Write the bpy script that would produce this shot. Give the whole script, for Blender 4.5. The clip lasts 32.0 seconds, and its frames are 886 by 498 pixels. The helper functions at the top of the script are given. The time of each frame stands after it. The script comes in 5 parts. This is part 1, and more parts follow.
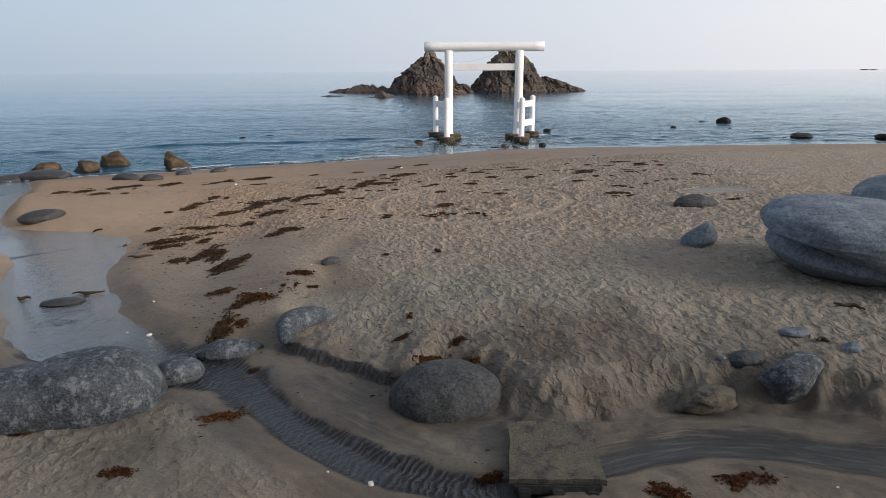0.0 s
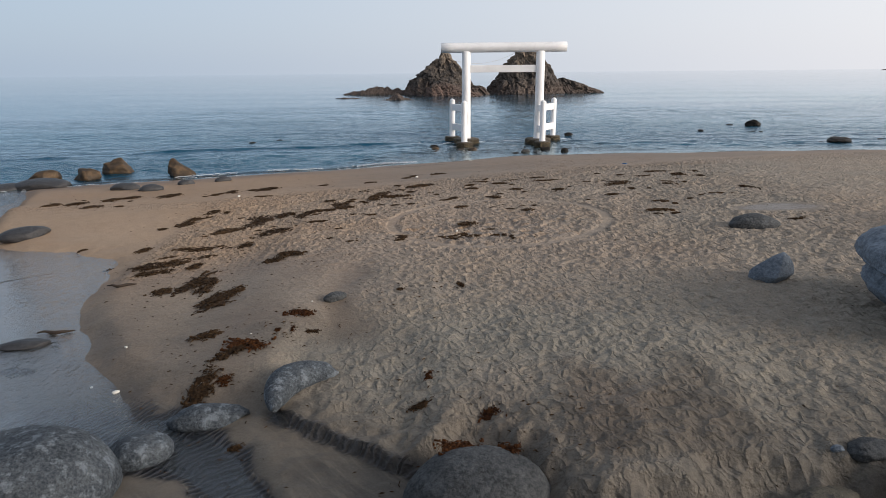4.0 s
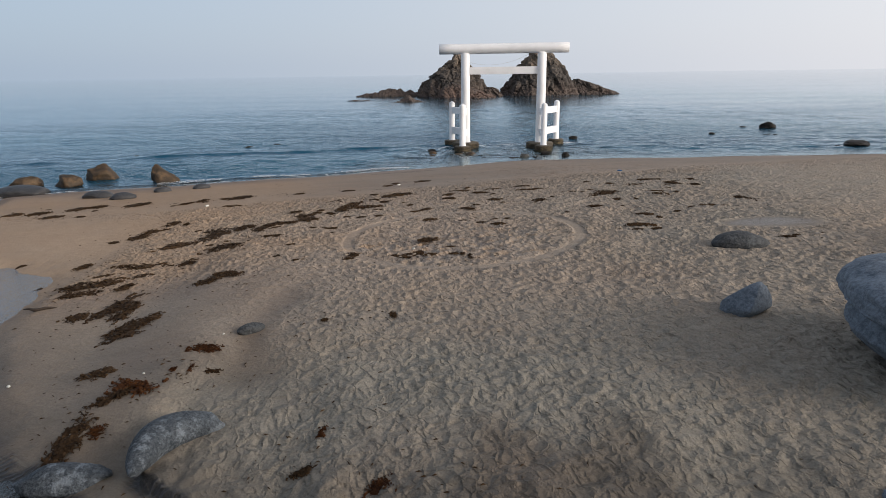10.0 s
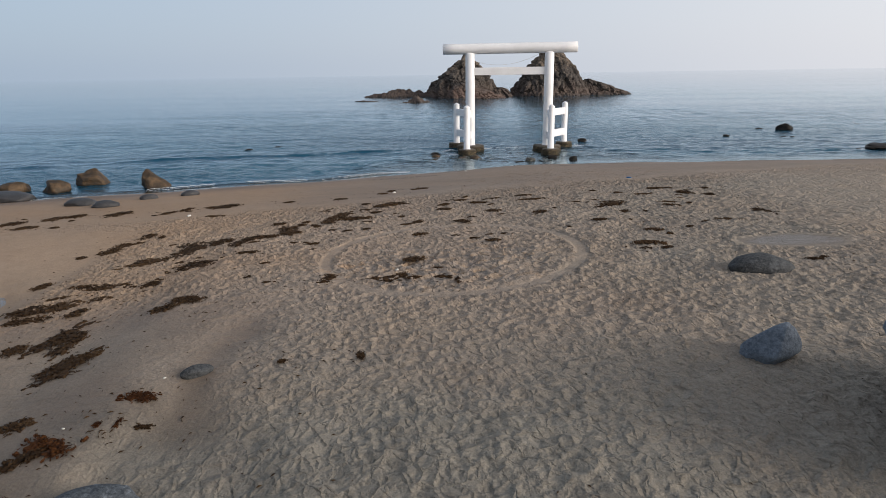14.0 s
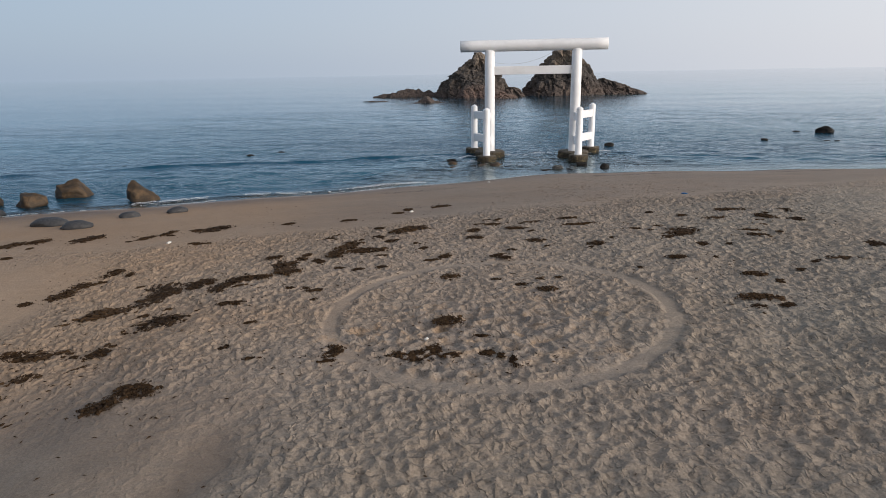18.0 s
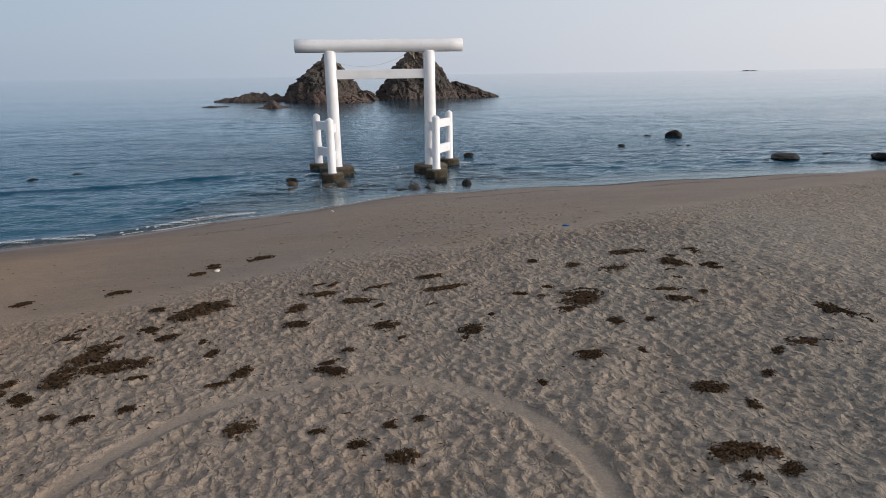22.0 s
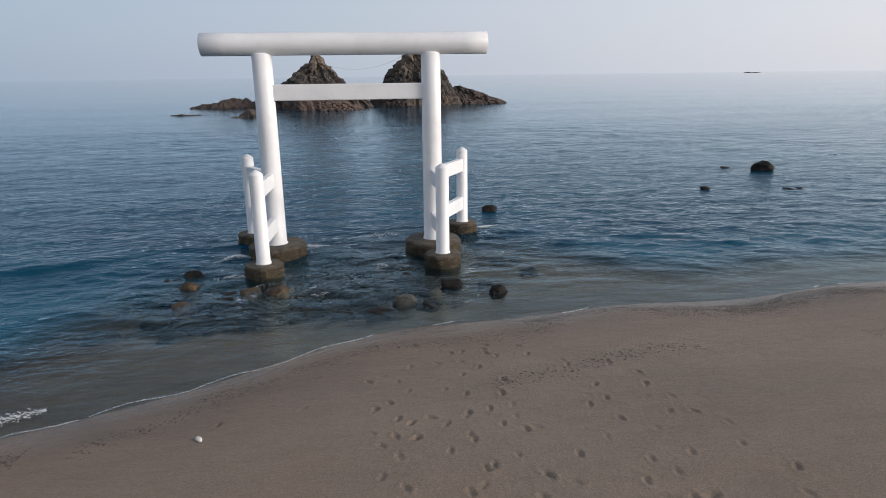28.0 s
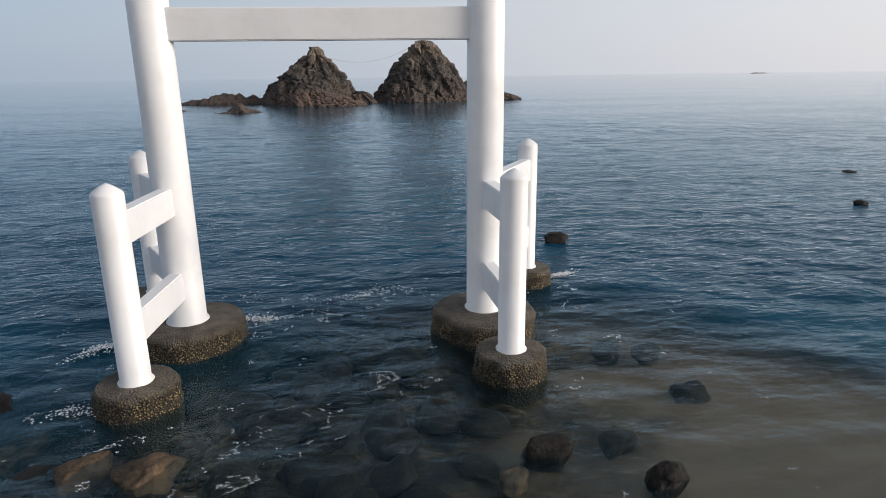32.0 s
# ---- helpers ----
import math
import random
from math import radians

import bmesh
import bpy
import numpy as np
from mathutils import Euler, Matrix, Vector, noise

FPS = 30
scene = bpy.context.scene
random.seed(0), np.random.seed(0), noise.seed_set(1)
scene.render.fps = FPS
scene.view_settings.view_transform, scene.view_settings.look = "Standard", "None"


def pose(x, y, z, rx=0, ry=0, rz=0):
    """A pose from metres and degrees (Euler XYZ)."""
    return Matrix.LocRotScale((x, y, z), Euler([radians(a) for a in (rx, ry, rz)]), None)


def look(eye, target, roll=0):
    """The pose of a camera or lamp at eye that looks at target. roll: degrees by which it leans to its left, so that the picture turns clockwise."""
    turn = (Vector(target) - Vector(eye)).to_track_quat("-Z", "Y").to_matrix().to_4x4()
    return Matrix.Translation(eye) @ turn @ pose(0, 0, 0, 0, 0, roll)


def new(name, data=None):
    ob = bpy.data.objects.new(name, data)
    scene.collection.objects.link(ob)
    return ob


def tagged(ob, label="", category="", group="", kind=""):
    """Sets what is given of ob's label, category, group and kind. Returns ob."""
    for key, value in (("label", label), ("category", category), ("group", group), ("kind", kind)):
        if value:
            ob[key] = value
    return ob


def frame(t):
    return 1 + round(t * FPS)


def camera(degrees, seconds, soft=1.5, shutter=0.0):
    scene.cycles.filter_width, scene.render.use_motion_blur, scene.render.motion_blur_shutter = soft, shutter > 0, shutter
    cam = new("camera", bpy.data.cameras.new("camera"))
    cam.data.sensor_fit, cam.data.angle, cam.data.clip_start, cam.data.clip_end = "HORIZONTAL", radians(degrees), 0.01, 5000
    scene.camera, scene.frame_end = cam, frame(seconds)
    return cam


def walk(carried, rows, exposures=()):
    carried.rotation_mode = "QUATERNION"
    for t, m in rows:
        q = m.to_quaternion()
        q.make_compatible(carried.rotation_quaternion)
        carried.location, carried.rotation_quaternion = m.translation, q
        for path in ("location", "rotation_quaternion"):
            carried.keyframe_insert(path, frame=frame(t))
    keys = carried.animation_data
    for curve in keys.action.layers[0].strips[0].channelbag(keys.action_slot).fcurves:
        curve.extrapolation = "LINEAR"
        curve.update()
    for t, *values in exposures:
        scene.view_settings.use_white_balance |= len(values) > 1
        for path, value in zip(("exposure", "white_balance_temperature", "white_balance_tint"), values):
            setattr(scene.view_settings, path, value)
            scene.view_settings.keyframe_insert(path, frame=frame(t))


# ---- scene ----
cam = camera(70.7, 32.0, soft=0.6)
PATH = [
    (0, (-5.905, -56.58, 6.103), (-5.835, -54.659, 5.553), -0.3),
    (0.5, (-5.9, -56.398, 6.106), (-5.837, -54.475, 5.557), -0.4),
    (1, (-5.917, -56.16, 6.105), (-5.859, -54.237, 5.557), -0.4),
    (1.5, (-5.944, -55.863, 6.099), (-5.893, -53.94, 5.552), -0.4),
    (2, (-5.998, -55.51, 6.098), (-5.95, -53.587, 5.552), -0.5),
    (2.5, (-6.017, -55.156, 6.109), (-5.975, -53.232, 5.563), -0.5),
    (3, (-6.023, -54.811, 6.119), (-5.989, -52.887, 5.574), -0.5),
    (3.5, (-6.037, -54.461, 6.124), (-6.008, -52.537, 5.579), -0.5),
    (5.5, (-5.823, -53.482, 6.144), (-5.814, -51.558, 5.6), -0.6),
    (6, (-5.745, -53.333, 6.158), (-5.74, -51.408, 5.614), -0.6),
    (6.5, (-5.614, -53.223, 6.167), (-5.618, -51.298, 5.623), -0.7),
    (7, (-5.474, -53.125, 6.17), (-5.486, -51.2, 5.628), -0.7),
    (7.5, (-5.348, -53.027, 6.168), (-5.362, -51.102, 5.626), -0.7),
    (8, (-5.228, -52.945, 6.164), (-5.245, -51.02, 5.623), -0.7),
    (8.5, (-5.096, -52.854, 6.154), (-5.116, -50.929, 5.613), -0.7),
    (9, (-4.883, -52.766, 6.153), (-4.908, -50.84, 5.612), -0.8),
    (9.5, (-4.607, -52.677, 6.154), (-4.637, -50.752, 5.613), -0.8),
    (10, (-4.307, -52.588, 6.16), (-4.342, -50.663, 5.62), -0.8),
    (10.5, (-4.03, -52.507, 6.171), (-4.069, -50.582, 5.631), -0.8),
    (11, (-3.806, -52.399, 6.175), (-3.847, -50.474, 5.635), -0.8),
    (11.5, (-3.65, -52.259, 6.184), (-3.696, -50.334, 5.644), -0.9),
    (12, (-3.549, -52.085, 6.194), (-3.603, -50.161, 5.653), -0.9),
    (12.5, (-3.538, -51.851, 6.203), (-3.595, -49.927, 5.662), -0.9),
    (13, (-3.579, -51.569, 6.209), (-3.64, -49.644, 5.668), -0.9),
    (13.5, (-3.662, -51.253, 6.217), (-3.726, -49.329, 5.676), -0.9),
    (14, (-3.735, -50.906, 6.227), (-3.805, -48.982, 5.687), -0.9),
    (14.5, (-3.83, -50.531, 6.234), (-3.904, -48.607, 5.694), -0.9),
    (16.5, (-4.222, -48.672, 6.248), (-4.319, -46.749, 5.707), -0.9),
    (17, (-4.368, -48.049, 6.219), (-4.467, -46.126, 5.678), -0.9),
    (17.5, (-4.481, -47.425, 6.227), (-4.583, -45.503, 5.685), -0.9),
    (18, (-4.56, -46.747, 6.227), (-4.654, -44.824, 5.686), -1.0),
    (18.5, (-4.626, -46.032, 6.23), (-4.676, -44.108, 5.689), -0.9),
    (19, (-4.681, -45.296, 6.238), (-4.654, -43.371, 5.697), -0.9),
    (19.5, (-4.707, -44.523, 6.243), (-4.595, -42.601, 5.702), -0.9),
    (20, (-4.643, -43.752, 6.243), (-4.45, -41.836, 5.702), -0.9),
    (20.5, (-4.461, -43.004, 6.252), (-4.201, -41.097, 5.711), -0.8),
    (21, (-4.187, -42.268, 6.272), (-3.885, -40.367, 5.731), -0.9),
    (21.5, (-3.895, -41.524, 6.298), (-3.568, -39.627, 5.757), -0.8),
    (22, (-3.596, -40.719, 6.333), (-3.259, -38.823, 5.792), -0.8),
    (22.5, (-3.276, -39.738, 6.364), (-2.935, -37.843, 5.823), -0.8),
    (23, (-2.949, -38.492, 6.394), (-2.607, -36.597, 5.853), -0.8),
    (23.5, (-2.635, -37.08, 6.438), (-2.294, -35.185, 5.897), -0.8),
    (24, (-2.351, -35.574, 6.499), (-2.007, -33.68, 5.959), -0.8),
    (24.5, (-2.064, -34.034, 6.578), (-1.716, -32.14, 6.038), -0.9),
    (25, (-1.762, -32.455, 6.658), (-1.413, -30.561, 6.117), -0.8),
    (25.5, (-1.483, -30.939, 6.738), (-1.133, -29.046, 6.197), -0.8),
    (27.5, (-1.043, -25.337, 6.819), (-0.701, -23.441, 6.281), -0.7),
    (28, (-0.992, -24.102, 6.933), (-0.654, -22.205, 6.395), -0.7),
    (28.5, (-0.86, -22.661, 6.852), (-0.523, -20.764, 6.314), -0.7),
    (29, (-0.692, -21.22, 6.67), (-0.358, -19.323, 6.133), -0.7),
    (29.5, (-0.498, -19.776, 6.472), (-0.167, -17.878, 5.935), -0.7),
    (30, (-0.301, -18.307, 6.283), (0.028, -16.409, 5.746), -0.7),
    (30.5, (-0.165, -16.803, 6.066), (0.163, -14.904, 5.529), -0.7),
    (31, (-0.105, -15.285, 5.839), (0.221, -13.386, 5.302), -0.7),
    (31.5, (-0.1, -13.861, 5.69), (0.224, -11.962, 5.153), -0.7),
    (32, (-0.064, -12.297, 5.407), (0.261, -10.397, 4.872), -0.7),
]
walk(cam, [(t, look(eye, target, roll)) for t, eye, target, roll in PATH], exposures=[(0, 0.21, 6480, 10), (6, 0.13, 6420, 10), (9, 0.10, 6420, 10), (14.5, 0.07, 6400, 10), (19, -0.03, 6330, 10), (24, -0.12, 6220, 10), (29, -0.08, 6200, 10), (32, -0.05, 6400, 10)])

# ---- light: hazy morning sun from behind the right shoulder ----
SUN_HEIGHT, SUN_TURN = 17.0, 115.0  # degrees above the horizon, degrees clockwise from the way out to sea
world = bpy.data.worlds.new("hazy_sky")
scene.world = world
world.use_nodes = True
wn, wl = world.node_tree.nodes, world.node_tree.links
sky = wn.new("ShaderNodeTexSky")
sky.sky_type, sky.sun_disc = "NISHITA", False
sky.sun_elevation, sky.sun_rotation = radians(SUN_HEIGHT), radians(SUN_TURN)
sky.air_density, sky.dust_density, sky.ozone_density = 1.0, 3.0, 1.5
# morning haze, whiter towards the sun's side
way = wn.new("ShaderNodeTexCoord")
towards = wn.new("ShaderNodeVectorMath")
towards.operation = "DOT_PRODUCT"
towards.inputs[1].default_value = (math.sin(radians(SUN_TURN)), math.cos(radians(SUN_TURN)), 0.0)
wl.new(way.outputs["Generated"], towards.inputs[0])
veil = wn.new("ShaderNodeMapRange")
veil.inputs["From Min"].default_value, veil.inputs["From Max"].default_value = -0.9, 0.6
wl.new(towards.outputs["Value"], veil.inputs["Value"])
tint = wn.new("ShaderNodeValToRGB")
tint.color_ramp.elements[0].color, tint.color_ramp.elements[1].color = (4.35, 5.35, 6.65, 1), (10.4, 10.05, 10.1, 1)
wl.new(veil.outputs[0], tint.inputs[0])
haze = wn.new("ShaderNodeMixRGB")
wl.new(sky.outputs[0], haze.inputs[1])
rise = wn.new("ShaderNodeSeparateXYZ")
wl.new(way.outputs["Generated"], rise.inputs[0])
dome = wn.new("ShaderNodeMapRange")
dome.inputs["From Min"].default_value, dome.inputs["From Max"].default_value = 0.12, 0.85
dome.inputs["To Min"].default_value, dome.inputs["To Max"].default_value = 1.0, 0.56
wl.new(rise.outputs[2], dome.inputs["Value"])
share = wn.new("ShaderNodeMapRange")
share.inputs["From Min"].default_value, share.inputs["From Max"].default_value = 0.1, 0.7
share.inputs["To Min"].default_value, share.inputs["To Max"].default_value = 0.80, 0.55
wl.new(rise.outputs[2], share.inputs["Value"])
wl.new(share.outputs[0], haze.inputs[0])
dim = wn.new("ShaderNodeVectorMath")
dim.operation = "SCALE"
wl.new(tint.outputs[0], dim.inputs[0])
wl.new(dome.outputs[0], dim.inputs["Scale"])
wl.new(dim.outputs[0], haze.inputs[2])
wl.new(haze.outputs[0], wn["Background"].inputs[0])
wn["Background"].inputs[1].default_value = 0.10
sun = new("sun", bpy.data.lights.new("sun", "SUN"))
sun.data.energy, sun.data.angle, sun.data.color = 3.0, radians(28.0), (1.0, 0.90, 0.80)
sun.matrix_world = look((60 * math.sin(radians(SUN_TURN)), 60 * math.cos(radians(SUN_TURN)), 60 * math.tan(radians(SUN_HEIGHT))), (0, 0, 0))
scene.view_settings.exposure = 0.0


# ---- materials ----
def material(name):
    m = bpy.data.materials.new(name)
    m.use_nodes = True
    nt = m.node_tree
    return m, nt, nt.nodes["Principled BSDF"]


def node(nt, kind, **sets):
    n = nt.nodes.new("ShaderNode" + kind)
    for key, value in sets.items():
        n.inputs[key].default_value = value
    return n


def ramp(nt, source, stops):
    r = nt.nodes.new("ShaderNodeValToRGB")
    e = r.color_ramp.elements
    while len(e) < len(stops):
        e.new(0.5)
    for k, (at, colour) in zip(e, stops):
        k.position, k.color = at, (*colour, 1)
    nt.links.new(source, r.inputs[0])
    return r.outputs[0]


def mix(nt, fac, a, b, kind="MIX"):
    m = nt.nodes.new("ShaderNodeMixRGB")
    m.blend_type = kind
    for sock, v in zip(m.inputs, (fac, a, b)):
        if hasattr(v, "is_linked"):
            nt.links.new(v, sock)
        elif isinstance(v, tuple):
            sock.default_value = (*v, 1)
        else:
            sock.default_value = v
    return m.outputs[0]


def noise_at(nt, scale, detail=4.0, rough=0.55, stretch=None, local=False, seed=0.0):
    co = nt.nodes.new("ShaderNodeTexCoord") if local else nt.nodes.new("ShaderNodeNewGeometry")
    source = co.outputs["Object"] if local else co.outputs["Position"]
    mp = nt.nodes.new("ShaderNodeMapping")
    mp.inputs["Location"].default_value = (seed, seed * 0.7, seed * 0.3)
    if stretch:
        mp.inputs["Scale"].default_value = stretch
    nt.links.new(source, mp.inputs[0])
    n = node(nt, "TexNoise", Scale=scale, Detail=detail, Roughness=rough)
    nt.links.new(mp.outputs[0], n.inputs["Vector"])
    return n.outputs[0]


def maths(nt, op, a, b=0.0, c=0.0):
    m = nt.nodes.new("ShaderNodeMath")
    m.operation = op
    for sock, v in zip(m.inputs, (a, b, c)):
        if hasattr(v, "is_linked"):
            nt.links.new(v, sock)
        else:
            sock.default_value = v
    return m.outputs[0]


def attribute(nt, name):
    a = nt.nodes.new("ShaderNodeAttribute")
    a.attribute_name = name
    return a.outputs["Fac"]


def bump(nt, bsdf, height, strength, distance, base=None):
    b = node(nt, "Bump", Strength=strength, Distance=distance)
    nt.links.new(height, b.inputs["Height"])
    if base:
        nt.links.new(base, b.inputs["Normal"])
    if bsdf:
        nt.links.new(b.outputs[0], bsdf.inputs["Normal"])
    return b.outputs[0]


def make_sand():
    m, nt, p = material("sand")
    wet, dark, reef = attribute(nt, "wet"), attribute(nt, "dark"), attribute(nt, "reef")
    large = noise_at(nt, 0.22, 3)
    mid = noise_at(nt, 2.2, 5, 0.6)
    grain = noise_at(nt, 90, 3, 0.7)
    dry = ramp(nt, large, [(0.30, (0.298, 0.231, 0.172)), (0.5, (0.327, 0.268, 0.209)), (0.72, (0.276, 0.239, 0.195))])
    dry = mix(nt, 0.30, dry, ramp(nt, mid, [(0.3, (0.167, 0.138, 0.107)), (0.65, (0.421, 0.349, 0.276))]))
    clump = noise_at(nt, 26, 4, 0.7)
    dry = mix(nt, 0.30, dry, ramp(nt, grain, [(0.3, (0.068, 0.055, 0.046)), (0.7, (0.481, 0.413, 0.347))]))
    dry = mix(nt, 0.30, dry, ramp(nt, clump, [(0.34, (0.120, 0.098, 0.078)), (0.64, (0.493, 0.413, 0.334))]))
    damp = mix(nt, 0.45, (0.194, 0.132, 0.092), ramp(nt, noise_at(nt, 0.6, 4, 0.6, (1, 3.2, 1)), [(0.35, (0.118, 0.083, 0.058)), (0.7, (0.268, 0.187, 0.131))]))
    damp = mix(nt, 0.16, damp, ramp(nt, clump, [(0.36, (0.070, 0.052, 0.042)), (0.62, (0.340, 0.250, 0.180))]))
    damp = mix(nt, 0.18, damp, ramp(nt, grain, [(0.3, (0.063, 0.048, 0.042)), (0.7, (0.455, 0.358, 0.290))]))
    dry = mix(nt, 1.0, dry, (1.13, 1.10, 1.09), "MULTIPLY")
    damp = mix(nt, 1.0, damp, (0.93, 0.97, 0.985), "MULTIPLY")
    damp = mix(nt, 0.85, damp, ramp(nt, noise_at(nt, 0.16, 5, 0.62, (0.6, 1.7, 1), seed=3.0), [(0.38, (0.72, 0.73, 0.75)), (0.52, (1.0, 1.0, 1.0)), (0.66, (1.14, 1.12, 1.10))]), "MULTIPLY")
    col = mix(nt, wet, dry, damp)
    # rusty sand tone, with some warm low sunlight put into the colour as well
    col = mix(nt, attribute(nt, "rust"), col, (1.16, 0.98, 0.78), "MULTIPLY")
    # sand goes greyer and darker at the near end, less so to the right
    col = mix(nt, attribute(nt, "greyed"), col, (0.83, 0.93, 0.975), "MULTIPLY")
    # turned-up sand: warm and cold patches side by side
    stirred = ramp(nt, noise_at(nt, 3.2, 4, 0.6, seed=5.0), [(0.40, (0.86, 0.91, 0.98)), (0.54, (1.0, 1.0, 1.0)), (0.64, (1.16, 1.04, 0.90))])
    col = mix(nt, attribute(nt, "stir"), col, stirred, "MULTIPLY")
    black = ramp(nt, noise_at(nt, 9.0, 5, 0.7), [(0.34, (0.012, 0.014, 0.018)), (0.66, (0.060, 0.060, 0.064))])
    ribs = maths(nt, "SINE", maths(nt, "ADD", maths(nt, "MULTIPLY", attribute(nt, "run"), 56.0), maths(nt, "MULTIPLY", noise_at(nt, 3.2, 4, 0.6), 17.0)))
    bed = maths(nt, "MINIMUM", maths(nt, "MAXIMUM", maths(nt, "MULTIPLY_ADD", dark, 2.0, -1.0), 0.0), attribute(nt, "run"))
    # streaks drawn out along the flow
    flow = nt.nodes.new("ShaderNodeCombineXYZ")
    nt.links.new(maths(nt, "MULTIPLY", attribute(nt, "miles"), 1.2), flow.inputs[0])
    nt.links.new(maths(nt, "MULTIPLY", attribute(nt, "across"), 14.0), flow.inputs[1])
    drawn = node(nt, "TexNoise", Scale=1.0, Detail=6.0, Roughness=0.68, Distortion=0.6)
    nt.links.new(flow.outputs[0], drawn.inputs["Vector"])
    black = mix(nt, 0.75, black, ramp(nt, drawn.outputs[0], [(0.42, (0.008, 0.010, 0.015)), (0.52, (0.036, 0.038, 0.043)), (0.62, (0.165, 0.150, 0.122))]))
    # pale rib crests stand for sky glints on the ripples, put into the colour
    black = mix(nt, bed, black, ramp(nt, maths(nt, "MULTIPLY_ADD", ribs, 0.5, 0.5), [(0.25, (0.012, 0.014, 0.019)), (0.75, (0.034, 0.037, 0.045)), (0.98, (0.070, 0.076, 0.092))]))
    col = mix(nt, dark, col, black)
    weedy = ramp(nt, noise_at(nt, 1.3, 6, 0.68), [(0.42, (0.004, 0.004, 0.004)), (0.53, (0.038, 0.029, 0.018)), (0.67, (0.18, 0.135, 0.082))])
    col = mix(nt, reef, col, weedy)
    nt.links.new(col, p.inputs["Base Color"])
    nt.links.new(maths(nt, "MULTIPLY_ADD", attribute(nt, "swash"), -0.36, maths(nt, "MULTIPLY_ADD", wet, -0.40, 0.93)), p.inputs["Roughness"])
    p.inputs["Specular IOR Level"].default_value = 0.35
    n9 = bump(nt, None, maths(nt, "MULTIPLY", maths(nt, "MULTIPLY", ribs, bed), noise_at(nt, 9.0, 3, 0.6, seed=6.0)), 1.0, 0.045)
    n0 = bump(nt, None, noise_at(nt, 4.5, 5, 0.65, (0.8, 1.2, 1)), 0.5, 0.05, n9)
    n1 = bump(nt, None, noise_at(nt, 15, 5, 0.7), 0.5, 0.020, n0)
    # edges of trodden crust: warped cells, only where feet have been
    geo, warp, cells = nt.nodes.new("ShaderNodeNewGeometry"), nt.nodes.new("ShaderNodeVectorMath"), nt.nodes.new("ShaderNodeTexVoronoi")
    wob = nt.nodes.new("ShaderNodeTexNoise")
    wob.inputs["Scale"].default_value, wob.inputs["Detail"].default_value = 3.0, 3.0
    nt.links.new(geo.outputs["Position"], wob.inputs["Vector"])
    warp.operation = "MULTIPLY_ADD"
    nt.links.new(wob.outputs["Color"], warp.inputs[0])
    warp.inputs[1].default_value = (0.30, 0.30, 0.0)
    nt.links.new(geo.outputs["Position"], warp.inputs[2])
    turn, draw = nt.nodes.new("ShaderNodeMapping"), nt.nodes.new("ShaderNodeMapping")
    turn.inputs["Rotation"].default_value = (0, 0, radians(58))
    draw.inputs["Scale"].default_value = (0.60, 1.0, 0.02)
    nt.links.new(warp.outputs[0], turn.inputs[0])
    nt.links.new(turn.outputs[0], draw.inputs[0])
    cells.feature = "DISTANCE_TO_EDGE"
    cells.inputs["Scale"].default_value = 6.4
    nt.links.new(draw.outputs[0], cells.inputs["Vector"])
    crest = maths(nt, "POWER", 0.36, maths(nt, "MULTIPLY", cells.outputs["Distance"], 3.6))
    broken = ramp(nt, noise_at(nt, 5.0, 3, 0.6, seed=2.0), [(0.34, (0.15, 0.15, 0.15)), (0.62, (1, 1, 1))])
    n2 = bump(nt, None, maths(nt, "MULTIPLY", maths(nt, "MULTIPLY", crest, broken), attribute(nt, "trod")), 1.0, 0.060, n1)
    bump(nt, p, grain, 0.8, 0.008, n2)
    return m


